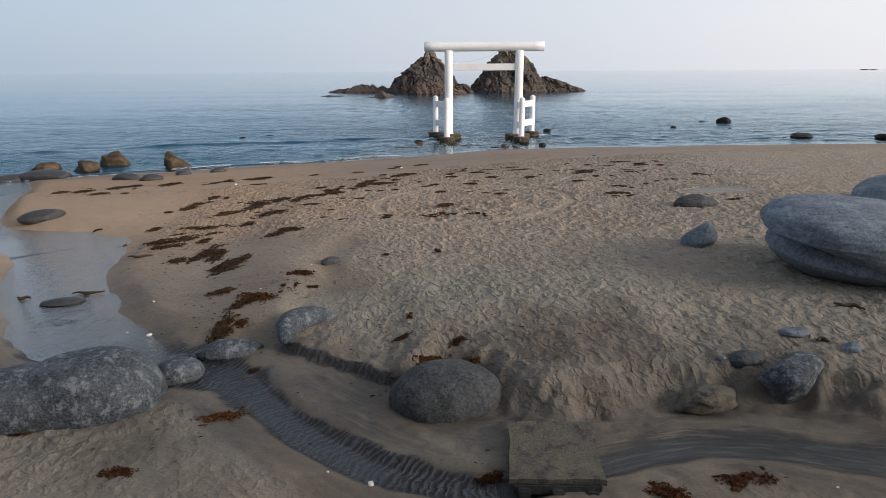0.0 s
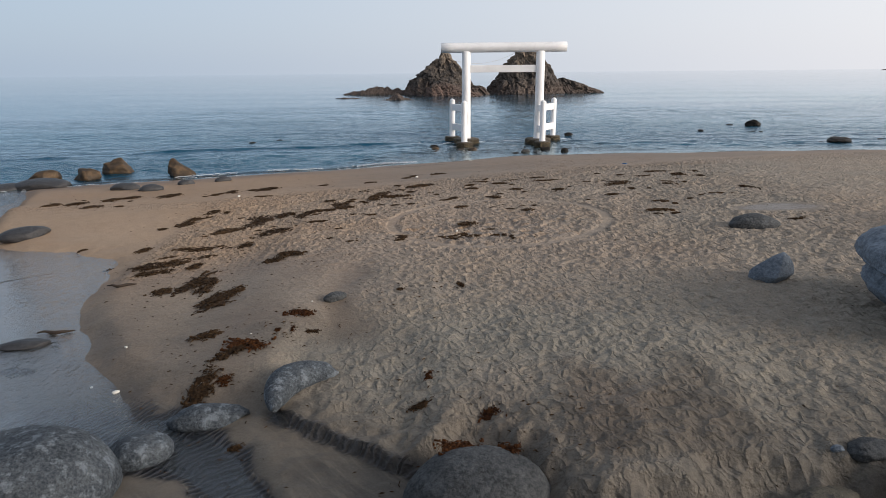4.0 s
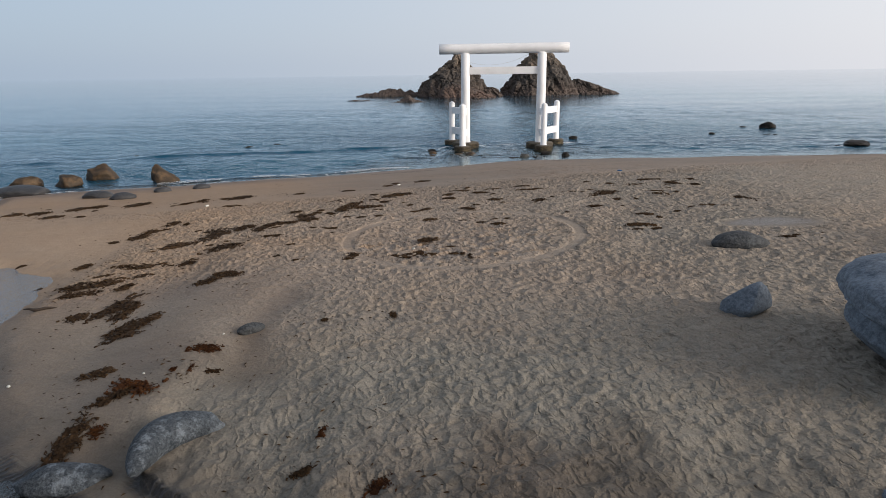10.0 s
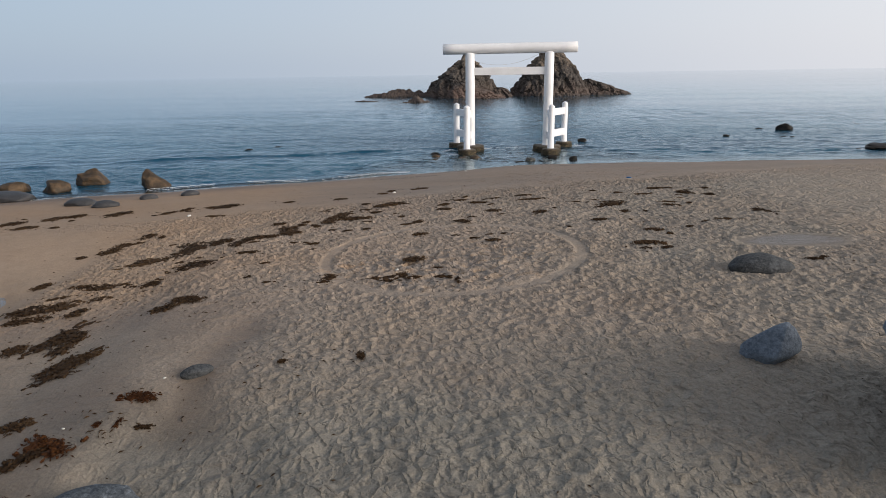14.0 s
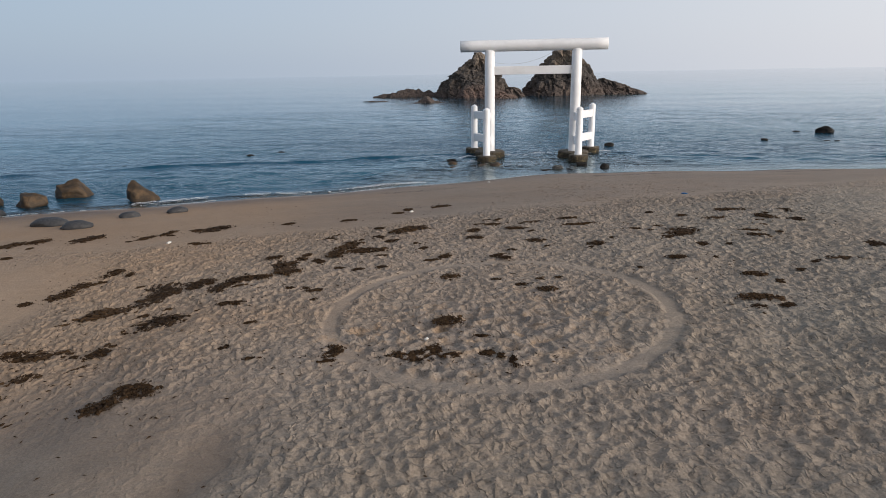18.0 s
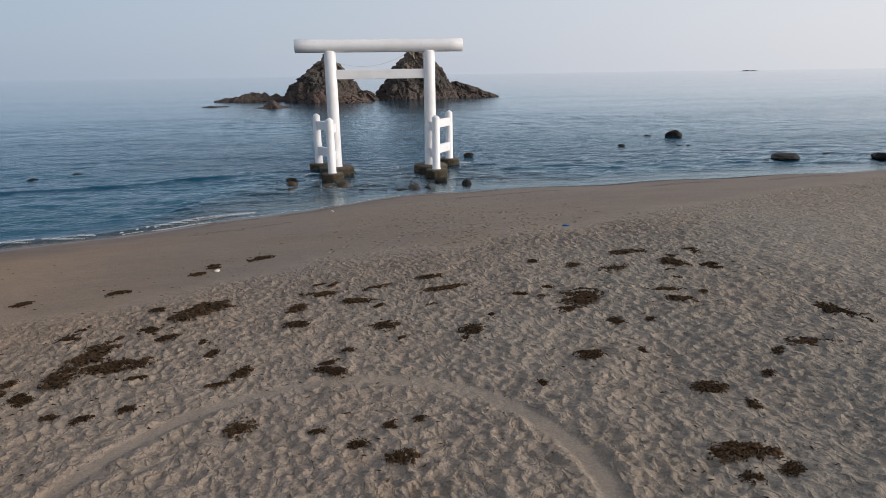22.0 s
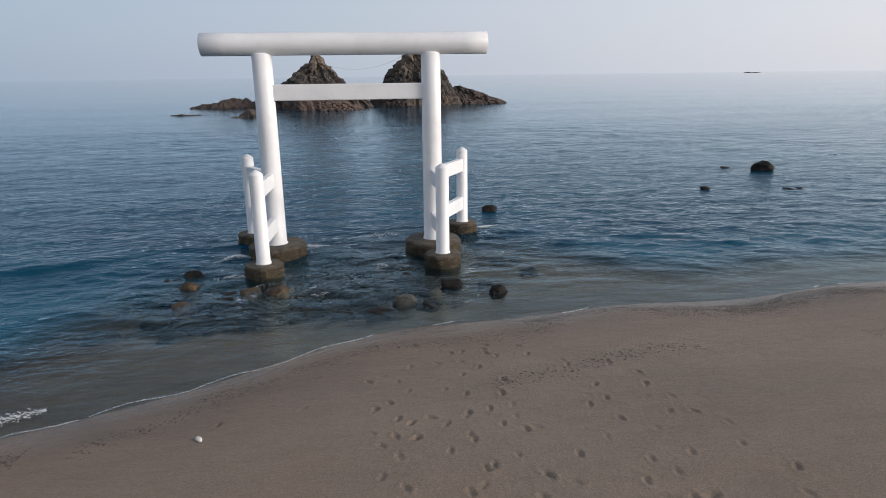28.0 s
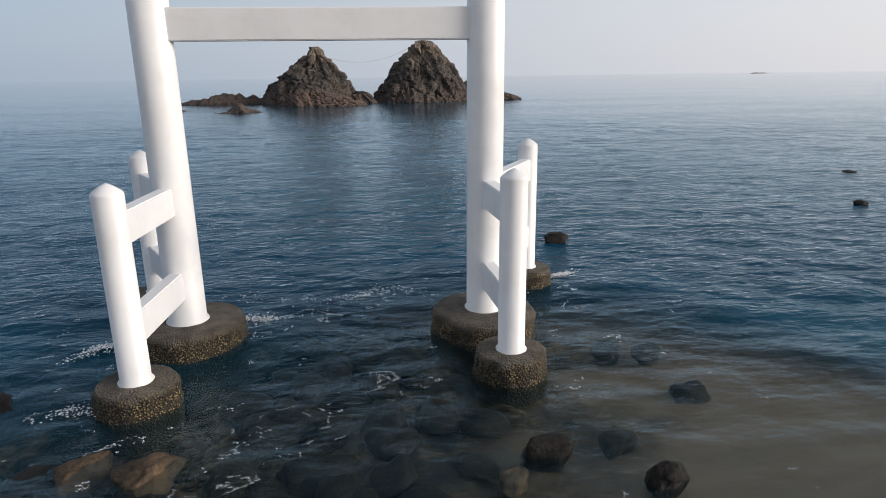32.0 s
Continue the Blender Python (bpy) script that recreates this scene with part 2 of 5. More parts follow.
def make_sea():
    """Clear near the shore, deep blue green further out, and glossy by Fresnel."""
    m, nt, p = material("sea_water")
    nt.nodes.remove(p)
    out = nt.nodes["Material Output"]
    clear = attribute(nt, "clear")
    body = nt.nodes.new("ShaderNodeBsdfDiffuse")
    tone = ramp(nt, noise_at(nt, 0.05, 4, 0.6, (0.35, 1, 1)), [(0.35, (0.002, 0.026, 0.062)), (0.6, (0.006, 0.068, 0.112))])
    nt.links.new(tone, body.inputs[0])
    glass = nt.nodes.new("ShaderNodeBsdfTransparent")
    glass.inputs[0].default_value = (0.77, 0.82, 0.79, 1)
    under = nt.nodes.new("ShaderNodeMixShader")
    nt.links.new(clear, under.inputs[0])
    nt.links.new(body.outputs[0], under.inputs[1])
    nt.links.new(glass.outputs[0], under.inputs[2])
    gloss = nt.nodes.new("ShaderNodeBsdfGlossy")
    gloss.inputs["Roughness"].default_value = 0.12
    # cat's paws: lanes of ruffled water between smooth ones
    lanes = ramp(nt, noise_at(nt, 0.045, 4, 0.6, (0.22, 1.0, 1), seed=9.0), [(0.36, (0.45, 0.45, 0.45)), (0.62, (1.25, 1.25, 1.25))])
    ripple = maths(nt, "MULTIPLY", attribute(nt, "ripple"), lanes)
    b1 = bump(nt, None, maths(nt, "MULTIPLY", noise_at(nt, 0.6, 4, 0.55, (0.6, 1.2, 1)), ripple), 0.7, 0.42)
    b2 = bump(nt, None, maths(nt, "MULTIPLY", noise_at(nt, 2.9, 4, 0.58, (0.75, 1.2, 1), seed=3.0), ripple), 1.0, 0.105, b1)
    nt.links.new(b2, gloss.inputs["Normal"])
    facing = node(nt, "LayerWeight", Blend=0.5)
    nt.links.new(b2, facing.inputs["Normal"])
    nt.links.new(ramp(nt, facing.outputs["Facing"], [(0.70, (0.66, 0.87, 1.0)), (0.93, (0.80, 0.925, 1.0)), (0.99, (0.97, 0.985, 1.0))]), gloss.inputs[0])
    mirror = maths(nt, "MULTIPLY_ADD", maths(nt, "POWER", facing.outputs["Facing"], 5.6), 0.985, 0.015)
    top = nt.nodes.new("ShaderNodeMixShader")
    nt.links.new(mirror, top.inputs[0])
    nt.links.new(under.outputs[0], top.inputs[1])
    nt.links.new(gloss.outputs[0], top.inputs[2])
    nt.links.new(top.outputs[0], out.inputs[0])
    return m


def make_stream():
    m, nt, p = material("stream_water")
    nt.nodes.remove(p)
    glass = nt.nodes.new("ShaderNodeBsdfTransparent")
    glass.inputs[0].default_value = (0.86, 0.90, 0.92, 1)
    gloss = nt.nodes.new("ShaderNodeBsdfGlossy")
    gloss.inputs["Roughness"].default_value = 0.05
    b = bump(nt, None, noise_at(nt, 3.2, 5, 0.65, (1.3, 0.8, 1)), 1.0, 0.10)
    nt.links.new(b, gloss.inputs["Normal"])
    facing = node(nt, "LayerWeight", Blend=0.5)
    # an added mirror share makes the still pool reflect brighter than the running brook
    geo, xyz, still = nt.nodes.new("ShaderNodeNewGeometry"), nt.nodes.new("ShaderNodeSeparateXYZ"), nt.nodes.new("ShaderNodeMapRange")
    nt.links.new(geo.outputs["Position"], xyz.inputs[0])
    nt.links.new(xyz.outputs[0], still.inputs["Value"])
    still.inputs["From Min"].default_value, still.inputs["From Max"].default_value = -13.4, -10.2
    still.inputs["To Min"].default_value, still.inputs["To Max"].default_value = 0.44, 0.09
    nt.links.new(b, facing.inputs["Normal"])
    mirror = maths(nt, "ADD", maths(nt, "MULTIPLY", maths(nt, "POWER", facing.outputs["Facing"], 5.0), 0.5), still.outputs[0])
    top = nt.nodes.new("ShaderNodeMixShader")
    nt.links.new(mirror, top.inputs[0])
    nt.links.new(glass.outputs[0], top.inputs[1])
    nt.links.new(gloss.outputs[0], top.inputs[2])
    nt.links.new(top.outputs[0], nt.nodes["Material Output"].inputs[0])
    return m


def make_paint():
    m, nt, p = material("white_paint")
    col = ramp(nt, noise_at(nt, 0.9, 5, 0.6), [(0.3, (0.80, 0.80, 0.81)), (0.55, (0.88, 0.88, 0.89))])
    col = mix(nt, 0.10, col, ramp(nt, noise_at(nt, 2.0, 6, 0.7), [(0.36, (0.60, 0.585, 0.55)), (0.55, (0.88, 0.88, 0.88))]))
    nt.links.new(col, p.inputs["Base Color"])
    p.inputs["Roughness"].default_value = 0.42
    bump(nt, p, noise_at(nt, 22, 4), 0.12, 0.01)
    return m


def make_stone(name, stops, scale, speck=((0.06, 0.07, 0.08), (0.5, 0.5, 0.48)), speck_amount=0.3, rough=0.8, relief=0.5, local=True, patch=0.28, gloss=0.35, bright=1.55, spots=1.3):
    m, nt, p = material(name)
    p.inputs["Specular IOR Level"].default_value = gloss
    col = ramp(nt, noise_at(nt, scale, 6, 0.62, local=local), stops)
    col = mix(nt, speck_amount, col, ramp(nt, noise_at(nt, scale * 11, 5, 0.8, local=local), [(0.40, speck[0]), (0.60, speck[1])]))
    pale = ramp(nt, noise_at(nt, scale * spots, 7, 0.75, local=local, seed=7.0), [(0.52, (0, 0, 0)), (0.60, (1, 1, 1))])
    col = mix(nt, maths(nt, "MULTIPLY", pale, patch), col, tuple(min(1.0, v * bright) for v in stops[-1][1]))
    nt.links.new(col, p.inputs["Base Color"])
    p.inputs["Roughness"].default_value = rough
    n1 = bump(nt, None, noise_at(nt, scale * 5, 6, 0.65, local=local), relief, 0.06)
    bump(nt, p, noise_at(nt, scale * 28, 4, 0.7, local=local), 0.35, 0.012, n1)
    return m


def make_crag(name, rusty):
    m, nt, p = material(name)
    col = ramp(nt, noise_at(nt, 0.13, 6, 0.65), [(0.38, (0.022, 0.021, 0.022)), (0.52, (0.046, 0.041, 0.037)), (0.62, (0.085, 0.067, 0.050)), (0.74, (0.190, 0.128, 0.090))])
    veins = ramp(nt, noise_at(nt, 0.55, 8, 0.75, (1.0, 1.0, 0.7)), [(0.40, (0.012, 0.011, 0.012)), (0.57, (0.060, 0.050, 0.043)), (0.74, (0.250, 0.185, 0.145))])
    col = mix(nt, 0.45, col, veins)
    g, z = nt.nodes.new("ShaderNodeNewGeometry"), nt.nodes.new("ShaderNodeSeparateXYZ")
    nt.links.new(g.outputs["Position"], z.inputs[0])
    # weathered pale crests and a rusty band above the tide
    high = ramp(nt, maths(nt, "ADD", maths(nt, "MULTIPLY", z.outputs[2], 0.05), maths(nt, "MULTIPLY", noise_at(nt, 0.35, 5, 0.7), 0.9)), [(0.80, (0, 0, 0)), (0.98, (1, 1, 1))])
    col = mix(nt, maths(nt, "MULTIPLY", high, 0.75), col, (0.300, 0.230, 0.165))
    rust = ramp(nt, maths(nt, "ADD", maths(nt, "MULTIPLY", z.outputs[2], 0.10), noise_at(nt, 0.30, 5, 0.7, seed=4.0)), [(0.62, (1, 1, 1)), (0.95, (0, 0, 0))])
    col = mix(nt, maths(nt, "MULTIPLY", rust, rusty), col, (0.215, 0.122, 0.090))
    tide = ramp(nt, maths(nt, "ADD", maths(nt, "MULTIPLY", z.outputs[2], 0.6), maths(nt, "MULTIPLY", noise_at(nt, 0.8, 4), 0.4)), [(0.34, (1, 1, 1)), (0.62, (0, 0, 0))])
    col = mix(nt, maths(nt, "MULTIPLY", tide, 0.8), col, (0.030, 0.024, 0.022))
    col = mix(nt, 0.30, col, ramp(nt, noise_at(nt, 3.0, 6, 0.8), [(0.40, (0.014, 0.013, 0.013)), (0.62, (0.260, 0.215, 0.180))]))
    nt.links.new(col, p.inputs["Base Color"])
    p.inputs["Roughness"].default_value = 0.9
    n1 = bump(nt, None, noise_at(nt, 0.8, 8, 0.75, (1.0, 1.0, 0.7)), 0.8, 0.5)
    bump(nt, p, noise_at(nt, 3.2, 6, 0.75), 0.8, 0.2, n1)
    return m


def make_plinth():
    m, nt, p = material("sea_worn_concrete")
    z = nt.nodes.new("ShaderNodeSeparateXYZ")
    g = nt.nodes.new("ShaderNodeNewGeometry")
    nt.links.new(g.outputs["Position"], z.inputs[0])
    top = ramp(nt, noise_at(nt, 3, 6, 0.65), [(0.35, (0.062, 0.053, 0.042)), (0.65, (0.150, 0.127, 0.098))])
    crust = nt.nodes.new("ShaderNodeTexVoronoi")
    crust.inputs["Scale"].default_value = 26.0
    nt.links.new(g.outputs["Position"], crust.inputs["Vector"])
    shells = ramp(nt, crust.outputs["Distance"], [(0.16, (0.46, 0.36, 0.17)), (0.34, (0.17, 0.12, 0.055)), (0.52, (0.018, 0.015, 0.011))])
    shells = mix(nt, ramp(nt, noise_at(nt, 5, 5, 0.7), [(0.42, (0, 0, 0)), (0.60, (0.9, 0.9, 0.9))]), shells, (0.030, 0.024, 0.016))
    side = ramp(nt, maths(nt, "ADD", z.outputs[2], maths(nt, "MULTIPLY", noise_at(nt, 4, 4), 0.25)), [(0.58, (1, 1, 1)), (0.70, (0, 0, 0))])
    col = mix(nt, side, top, shells)
    low = ramp(nt, maths(nt, "ADD", z.outputs[2], maths(nt, "MULTIPLY", noise_at(nt, 3, 4), 0.2)), [(0.14, (1, 1, 1)), (0.26, (0, 0, 0))])
    col = mix(nt, low, col, (0.018, 0.017, 0.013))
    nt.links.new(col, p.inputs["Base Color"])
    p.inputs["Roughness"].default_value = 0.85
    n1 = bump(nt, None, maths(nt, "MULTIPLY", crust.outputs["Distance"], -1.0), 0.9, 0.05)
    bump(nt, p, noise_at(nt, 5, 5), 0.5, 0.05, n1)
    return m


def make_weed(name, a, b):
    m, nt, p = material(name)
    info = nt.nodes.new("ShaderNodeObjectInfo")
    col = ramp(nt, noise_at(nt, 14, 5, 0.7), [(0.35, a), (0.68, b)])
    col = mix(nt, maths(nt, "MULTIPLY", info.outputs["Random"], 0.4), col, tuple(v * 0.45 for v in a))
    nt.links.new(col, p.inputs["Base Color"])
    p.inputs["Roughness"].default_value = 0.75
    p.inputs["Specular IOR Level"].default_value = 0.15
    bump(nt, p, noise_at(nt, 60, 4), 0.5, 0.01)
    return m


def make_plain(name, colour, rough=0.6, spread=0.25, scale=12):
    m, nt, p = material(name)
    col = ramp(nt, noise_at(nt, scale, 5, 0.6), [(0.3, tuple(v * (1 - spread) for v in colour)), (0.7, tuple(min(1, v * (1 + spread)) for v in colour))])
    nt.links.new(col, p.inputs["Base Color"])
    p.inputs["Roughness"].default_value = rough
    return m


SAND, SEA, BROOK, PAINT, CRAG, PLINTH = make_sand(), make_sea(), make_stream(), make_paint(), make_crag("crag_rock", 0.22), make_plinth()
RUSTY_CRAG = make_crag("rusty_crag_rock", 0.55)
GRANITE = make_stone("blue_grey_granite", [(0.34, (0.085, 0.110, 0.143)), (0.50, (0.130, 0.164, 0.208)), (0.68, (0.200, 0.240, 0.286))], 1.5, ((0.040, 0.052, 0.070), (0.300, 0.345, 0.400)), 0.36, 0.78, 0.8, patch=0.4)
DUSK_STONE = make_stone("dark_grey_granite", [(0.34, (0.026, 0.030, 0.035)), (0.52, (0.048, 0.054, 0.060)), (0.70, (0.095, 0.102, 0.108))], 1.8, ((0.012, 0.014, 0.016), (0.170, 0.175, 0.178)), 0.40, 0.8, 0.9, patch=0.35)
LICHEN = make_stone("pale_spotted_granite", [(0.36, (0.031, 0.042, 0.055)), (0.5, (0.056, 0.071, 0.089)), (0.64, (0.120, 0.138, 0.156))], 2.2, ((0.014, 0.018, 0.024), (0.190, 0.212, 0.232)), 0.46, 0.8, 0.9, patch=0.55, bright=2.6, spots=2.4)
WET_STONE = make_stone("dark_wet_stone", [(0.3, (0.022, 0.024, 0.029)), (0.55, (0.041, 0.043, 0.048)), (0.75, (0.067, 0.067, 0.069))], 2.0, ((0.010, 0.010, 0.012), (0.106, 0.101, 0.099)), 0.3, 0.5)
BROWN_STONE = make_stone("brown_sea_boulder", [(0.38, (0.020, 0.015, 0.011)), (0.54, (0.062, 0.042, 0.025)), (0.70, (0.150, 0.092, 0.046))], 1.8, ((0.009, 0.007, 0.005), (0.13, 0.085, 0.045)), 0.34, 0.6, 0.7)
BLACK_STONE = make_stone("black_sea_rock", [(0.34, (0.006, 0.006, 0.007)), (0.55, (0.014, 0.013, 0.012)), (0.75, (0.038, 0.032, 0.026))], 2.2, ((0.004, 0.004, 0.004), (0.055, 0.048, 0.040)), 0.3, 0.5, 0.8, gloss=0.12)
BARNACLE = make_stone("barnacled_rock", [(0.49, (0.008, 0.008, 0.008)), (0.55, (0.03, 0.028, 0.026)), (0.60, (0.50, 0.49, 0.45))], 24.0, ((0.008, 0.008, 0.008), (0.30, 0.30, 0.28)), 0.25, 0.7, 0.9, patch=0.0)
SLAB = make_stone("sandy_concrete_slab", [(0.40, (0.036, 0.039, 0.046)), (0.47, (0.130, 0.118, 0.090)), (0.64, (0.165, 0.148, 0.112))], 3.4, ((0.041, 0.037, 0.035), (0.246, 0.223, 0.180)), 0.36, 0.9, 0.9)
WEED = make_weed("dried_brown_seaweed", (0.024, 0.014, 0.008), (0.130, 0.074, 0.034))
RED_WEED = make_weed("red_brown_seaweed", (0.024, 0.009, 0.004), (0.165, 0.062, 0.018))
FOAM, SHELL, BLUE = make_plain("sea_foam", (0.80, 0.82, 0.84), 0.5, 0.08), make_plain("white_shell", (0.75, 0.72, 0.66), 0.4, 0.1), make_plain("blue_plastic", (0.03, 0.16, 0.42), 0.4, 0.2)
PEBBLE, WOOD, ROPE = make_plain("dark_pebbles", (0.085, 0.072, 0.060), 0.7, 0.5, 40), make_plain("dark_driftwood", (0.05, 0.035, 0.025), 0.8, 0.4, 30), make_plain("straw_rope", (0.45, 0.41, 0.34), 0.9, 0.2, 20)

# ---- shape of the beach ----
def lattice(x, y, scale, seed, octaves=4, gain=0.5):
    """Smooth fractal noise on arrays, about -1 to 1."""
    total, size, most = np.zeros(np.shape(x)), 1.0, 0.0
    for k in range(octaves):
        table = np.random.RandomState(seed * 31 + k).rand(256, 256) * 2 - 1
        u, v = np.asarray(x) * scale * 2 ** k + 17.3 * k, np.asarray(y) * scale * 2 ** k + 5.1 * k
        i, j = np.floor(u).astype(int), np.floor(v).astype(int)
        f, g = u - i, v - j
        f, g = f * f * (3 - 2 * f), g * g * (3 - 2 * g)
        i0, j0, i1, j1 = i % 256, j % 256, (i + 1) % 256, (j + 1) % 256
        total += size * ((table[i0, j0] * (1 - f) + table[i1, j0] * f) * (1 - g) + (table[i0, j1] * (1 - f) + table[i1, j1] * f) * g)
        most += size
        size *= gain
    return total / most * 1.6


def cups(x, y, cell, seed):
    """Shallow bowls side by side with narrow crests between: 0 on the floors, about 1 on the crests."""
    u, v = np.asarray(x) / cell, np.asarray(y) / cell
    i, j = np.floor(u).astype(int), np.floor(v).astype(int)
    pick = np.random.RandomState(seed)
    jx, jy = pick.rand(256, 256), pick.rand(256, 256)
    first, second = np.full(np.shape(u), 9.0), np.full(np.shape(u), 9.0)
    for di in (-1, 0, 1):
        for dj in (-1, 0, 1):
            a, b = (i + di) % 256, (j + dj) % 256
            d = np.hypot(i + di + jx[a, b] - u, j + dj + jy[a, b] - v)
            second = np.minimum(second, np.maximum(first, d))
            first = np.minimum(first, d)
    return 0.70 * np.exp(-(second - first) / 0.22) + 0.85 * first * first


DUNE_FOOT = [(-15.5, -30), (-14.9, -36.1), (-14.9, -38.5), (-14.2, -41.7), (-12.4, -44.4), (-10.3, -45.0), (-8.6, -45.5), (-7.4, -46.3), (-6.5, -46.9),
             (-5.3, -47.1), (-4.8, -47.9), (-4.5, -48.5), (-3.3, -48.6), (-1.7, -48.0), (0.2, -48.1), (1.0, -48.6), (4, -49.5), (12, -50.5), (60, -52)]
STREAM = [(14, -51.5), (5, -50.4), (2, -49.8), (0.5, -49.3), (-1.5, -48.65), (-3.3, -49.1), (-4.9, -49.8), (-6.3, -49.35), (-7.6, -48.4), (-8.6, -47.3), (-9.5, -46.2),
          (-11.2, -45.6), (-13.6, -43.7), (-15.5, -40.8), (-16.3, -38.4), (-16.9, -36.9), (-20.5, -35.6), (-23.5, -31), (-26.6, -24.5), (-30, -20), (-33, -18)]
STREAM_HALF = [.55, .52, .50, .48, .42, .35, .32, .38, .40, .42, .78, 1.2, 1.35, 1.5, 1.9, 2.15, 1.1, .9, 1.2, 1.6, 2.0]


SEA_LEVEL = 0.15


def rounded(line):
    """The same line with its corners cut."""
    out = [line[0]]
    for p, q in zip(line[:-1], line[1:]):
        out += [tuple(0.75 * a + 0.25 * b for a, b in zip(p, q)), tuple(0.25 * a + 0.75 * b for a, b in zip(p, q))]
    return out + [line[-1]]


DUNE_FOOT = rounded(DUNE_FOOT)
STREAM, STREAM_HALF = rounded(STREAM), [v[0] for v in rounded([(h,) for h in STREAM_HALF])]


def smooth(a, b, v):
    v = np.clip((v - a) / (b - a), 0, 1)
    return v * v * (3 - 2 * v)


def along(line, x, y, values=None):
    """Distance to a broken line, the side (positive to its left going on) and a value carried along it."""
    best, side, carried = np.full(np.shape(x), 1e9), np.zeros(np.shape(x)), np.zeros(np.shape(x))
    for n, ((x0, y0), (x1, y1)) in enumerate(zip(line[:-1], line[1:])):
        dx, dy = x1 - x0, y1 - y0
        k = np.clip(((x - x0) * dx + (y - y0) * dy) / (dx * dx + dy * dy), 0, 1)
        far = np.hypot(x - x0 - k * dx, y - y0 - k * dy)
        near = far < best
        best = np.where(near, far, best)
        side = np.where(near, np.sign(dx * (y - y0) - dy * (x - x0)), side)
        if values:
            carried = np.where(near, values[n] + k * (values[n + 1] - values[n]), carried)
    return best, side, carried


def shore_y(x):
    """The line where the sea meets the sand."""
    x = np.asarray(x, float)
    return -7.75 - 0.5 * np.logaddexp(0, 1.0 - x) + 0.12 * np.logaddexp(0, -9.0 - x) + 0.45 * smooth(9, 20, x) + 0.16 * np.sin(x * 0.8 + 2.0)


def stream_level(x, y):
    return 0.80 + 0.10 * smooth(-12.5, -10.5, x) - 0.55 * smooth(-19, -27, x) - 0.25 * smooth(-27, -33, x)


def beach(x, y):
    """The smooth height of sand and sea bed."""
    x, y = np.asarray(x, float), np.asarray(y, float)
    d = shore_y(x) - y
    inland = np.maximum(d, 0)
    z = SEA_LEVEL + 1.47 * (1 - np.exp(-inland / 10.0)) + 0.034 * np.clip(x + 2, -14, 12) * (1 - np.exp(-inland / 16.0)) + 0.12 * smooth(10, 18, inland) + 0.13 * smooth(16, 30, inland)
    z = np.where(d < 0, SEA_LEVEL - 0.075 * np.minimum(-d, 12) - 0.05 * np.maximum(-d - 12, 0), z)
    z = np.maximum(z, -5.0)
    far, side, _ = along(DUNE_FOOT, x, y)
    left = smooth(-8.6, -11.5, x)
    undercut = smooth(-9.0, -8.4, x) * (1 - smooth(-6.6, -5.6, x))
    s = far * side + (0.34 * lattice(x, y, 0.8, 24, 4) + 0.12 * lattice(x, y, 3.0, 25, 2)) * smooth(-44, -46, y) * (1 - 0.7 * undercut)
    face = 0.95 - 0.87 * undercut + 0.35 * lattice(x, y, 0.5, 26, 2) * (1 - undercut) - 0.4 * smooth(-2.6, -1.6, x) * (1 - smooth(2.5, 5.0, x))
    rise = (0.55 - 0.4 * left - 0.34 * undercut) * smooth(0, np.maximum(face, 0.08), s) + (0.45 + 0.4 * left + 0.34 * undercut) * smooth(0, 1, s / (4.0 + 2.5 * left))
    low = np.minimum(0.93 + 0.02 * np.sin(x * 1.3) + 0.25 * smooth(-50, -58, y), z)
    near = smooth(-28, -33, y)
    z = z + (low - z) * (1 - rise) * near
    wide = smooth(-12, -14, x)
    off, _, half = along(STREAM, x + (0.08 + 0.14 * wide) * lattice(x, y, 0.9, 34, 3), y + (0.08 + 0.14 * wide) * lattice(x, y, 0.9, 35, 3), STREAM_HALF)
    bed = stream_level(x, y) - 0.10 + 0.02 * smooth(-12.5, -10.5, x)
    cut = 1 - smooth(0.45, 1.25, off / half)
    return np.where(bed < z, z + (bed - z) * cut, z)



def grid_mesh(name, xs, ys, zs, mat, attributes=(), keep=None):
    """A sheet over two lines of coordinates. zs is indexed y, x."""
    nx, ny = len(xs), len(ys)
    gx, gy = np.meshgrid(xs, ys)
    me = bpy.data.meshes.new(name)
    idx = np.arange(nx * ny).reshape(ny, nx)
    quads = np.stack([idx[:-1, :-1], idx[:-1, 1:], idx[1:, 1:], idx[1:, :-1]], -1)
    quads = quads[keep] if keep is not None else quads.reshape(-1, 4)
    n = len(quads)
    me.vertices.add(nx * ny)
    me.vertices.foreach_set("co", np.stack([gx, gy, zs], -1).astype(np.float32).ravel())
    me.loops.add(4 * n)
    me.loops.foreach_set("vertex_index", quads.astype(np.int32).ravel())
    me.polygons.add(n)
    me.polygons.foreach_set("loop_start", np.arange(0, 4 * n, 4, dtype=np.int32))
    me.polygons.foreach_set("use_smooth", np.ones(n, dtype=bool))
    me.update(calc_edges=True)
    for label, values in attributes:
        me.attributes.new(label, "FLOAT", "POINT").data.foreach_set("value", np.asarray(values, np.float32).ravel())
    me.materials.append(mat)
    return me


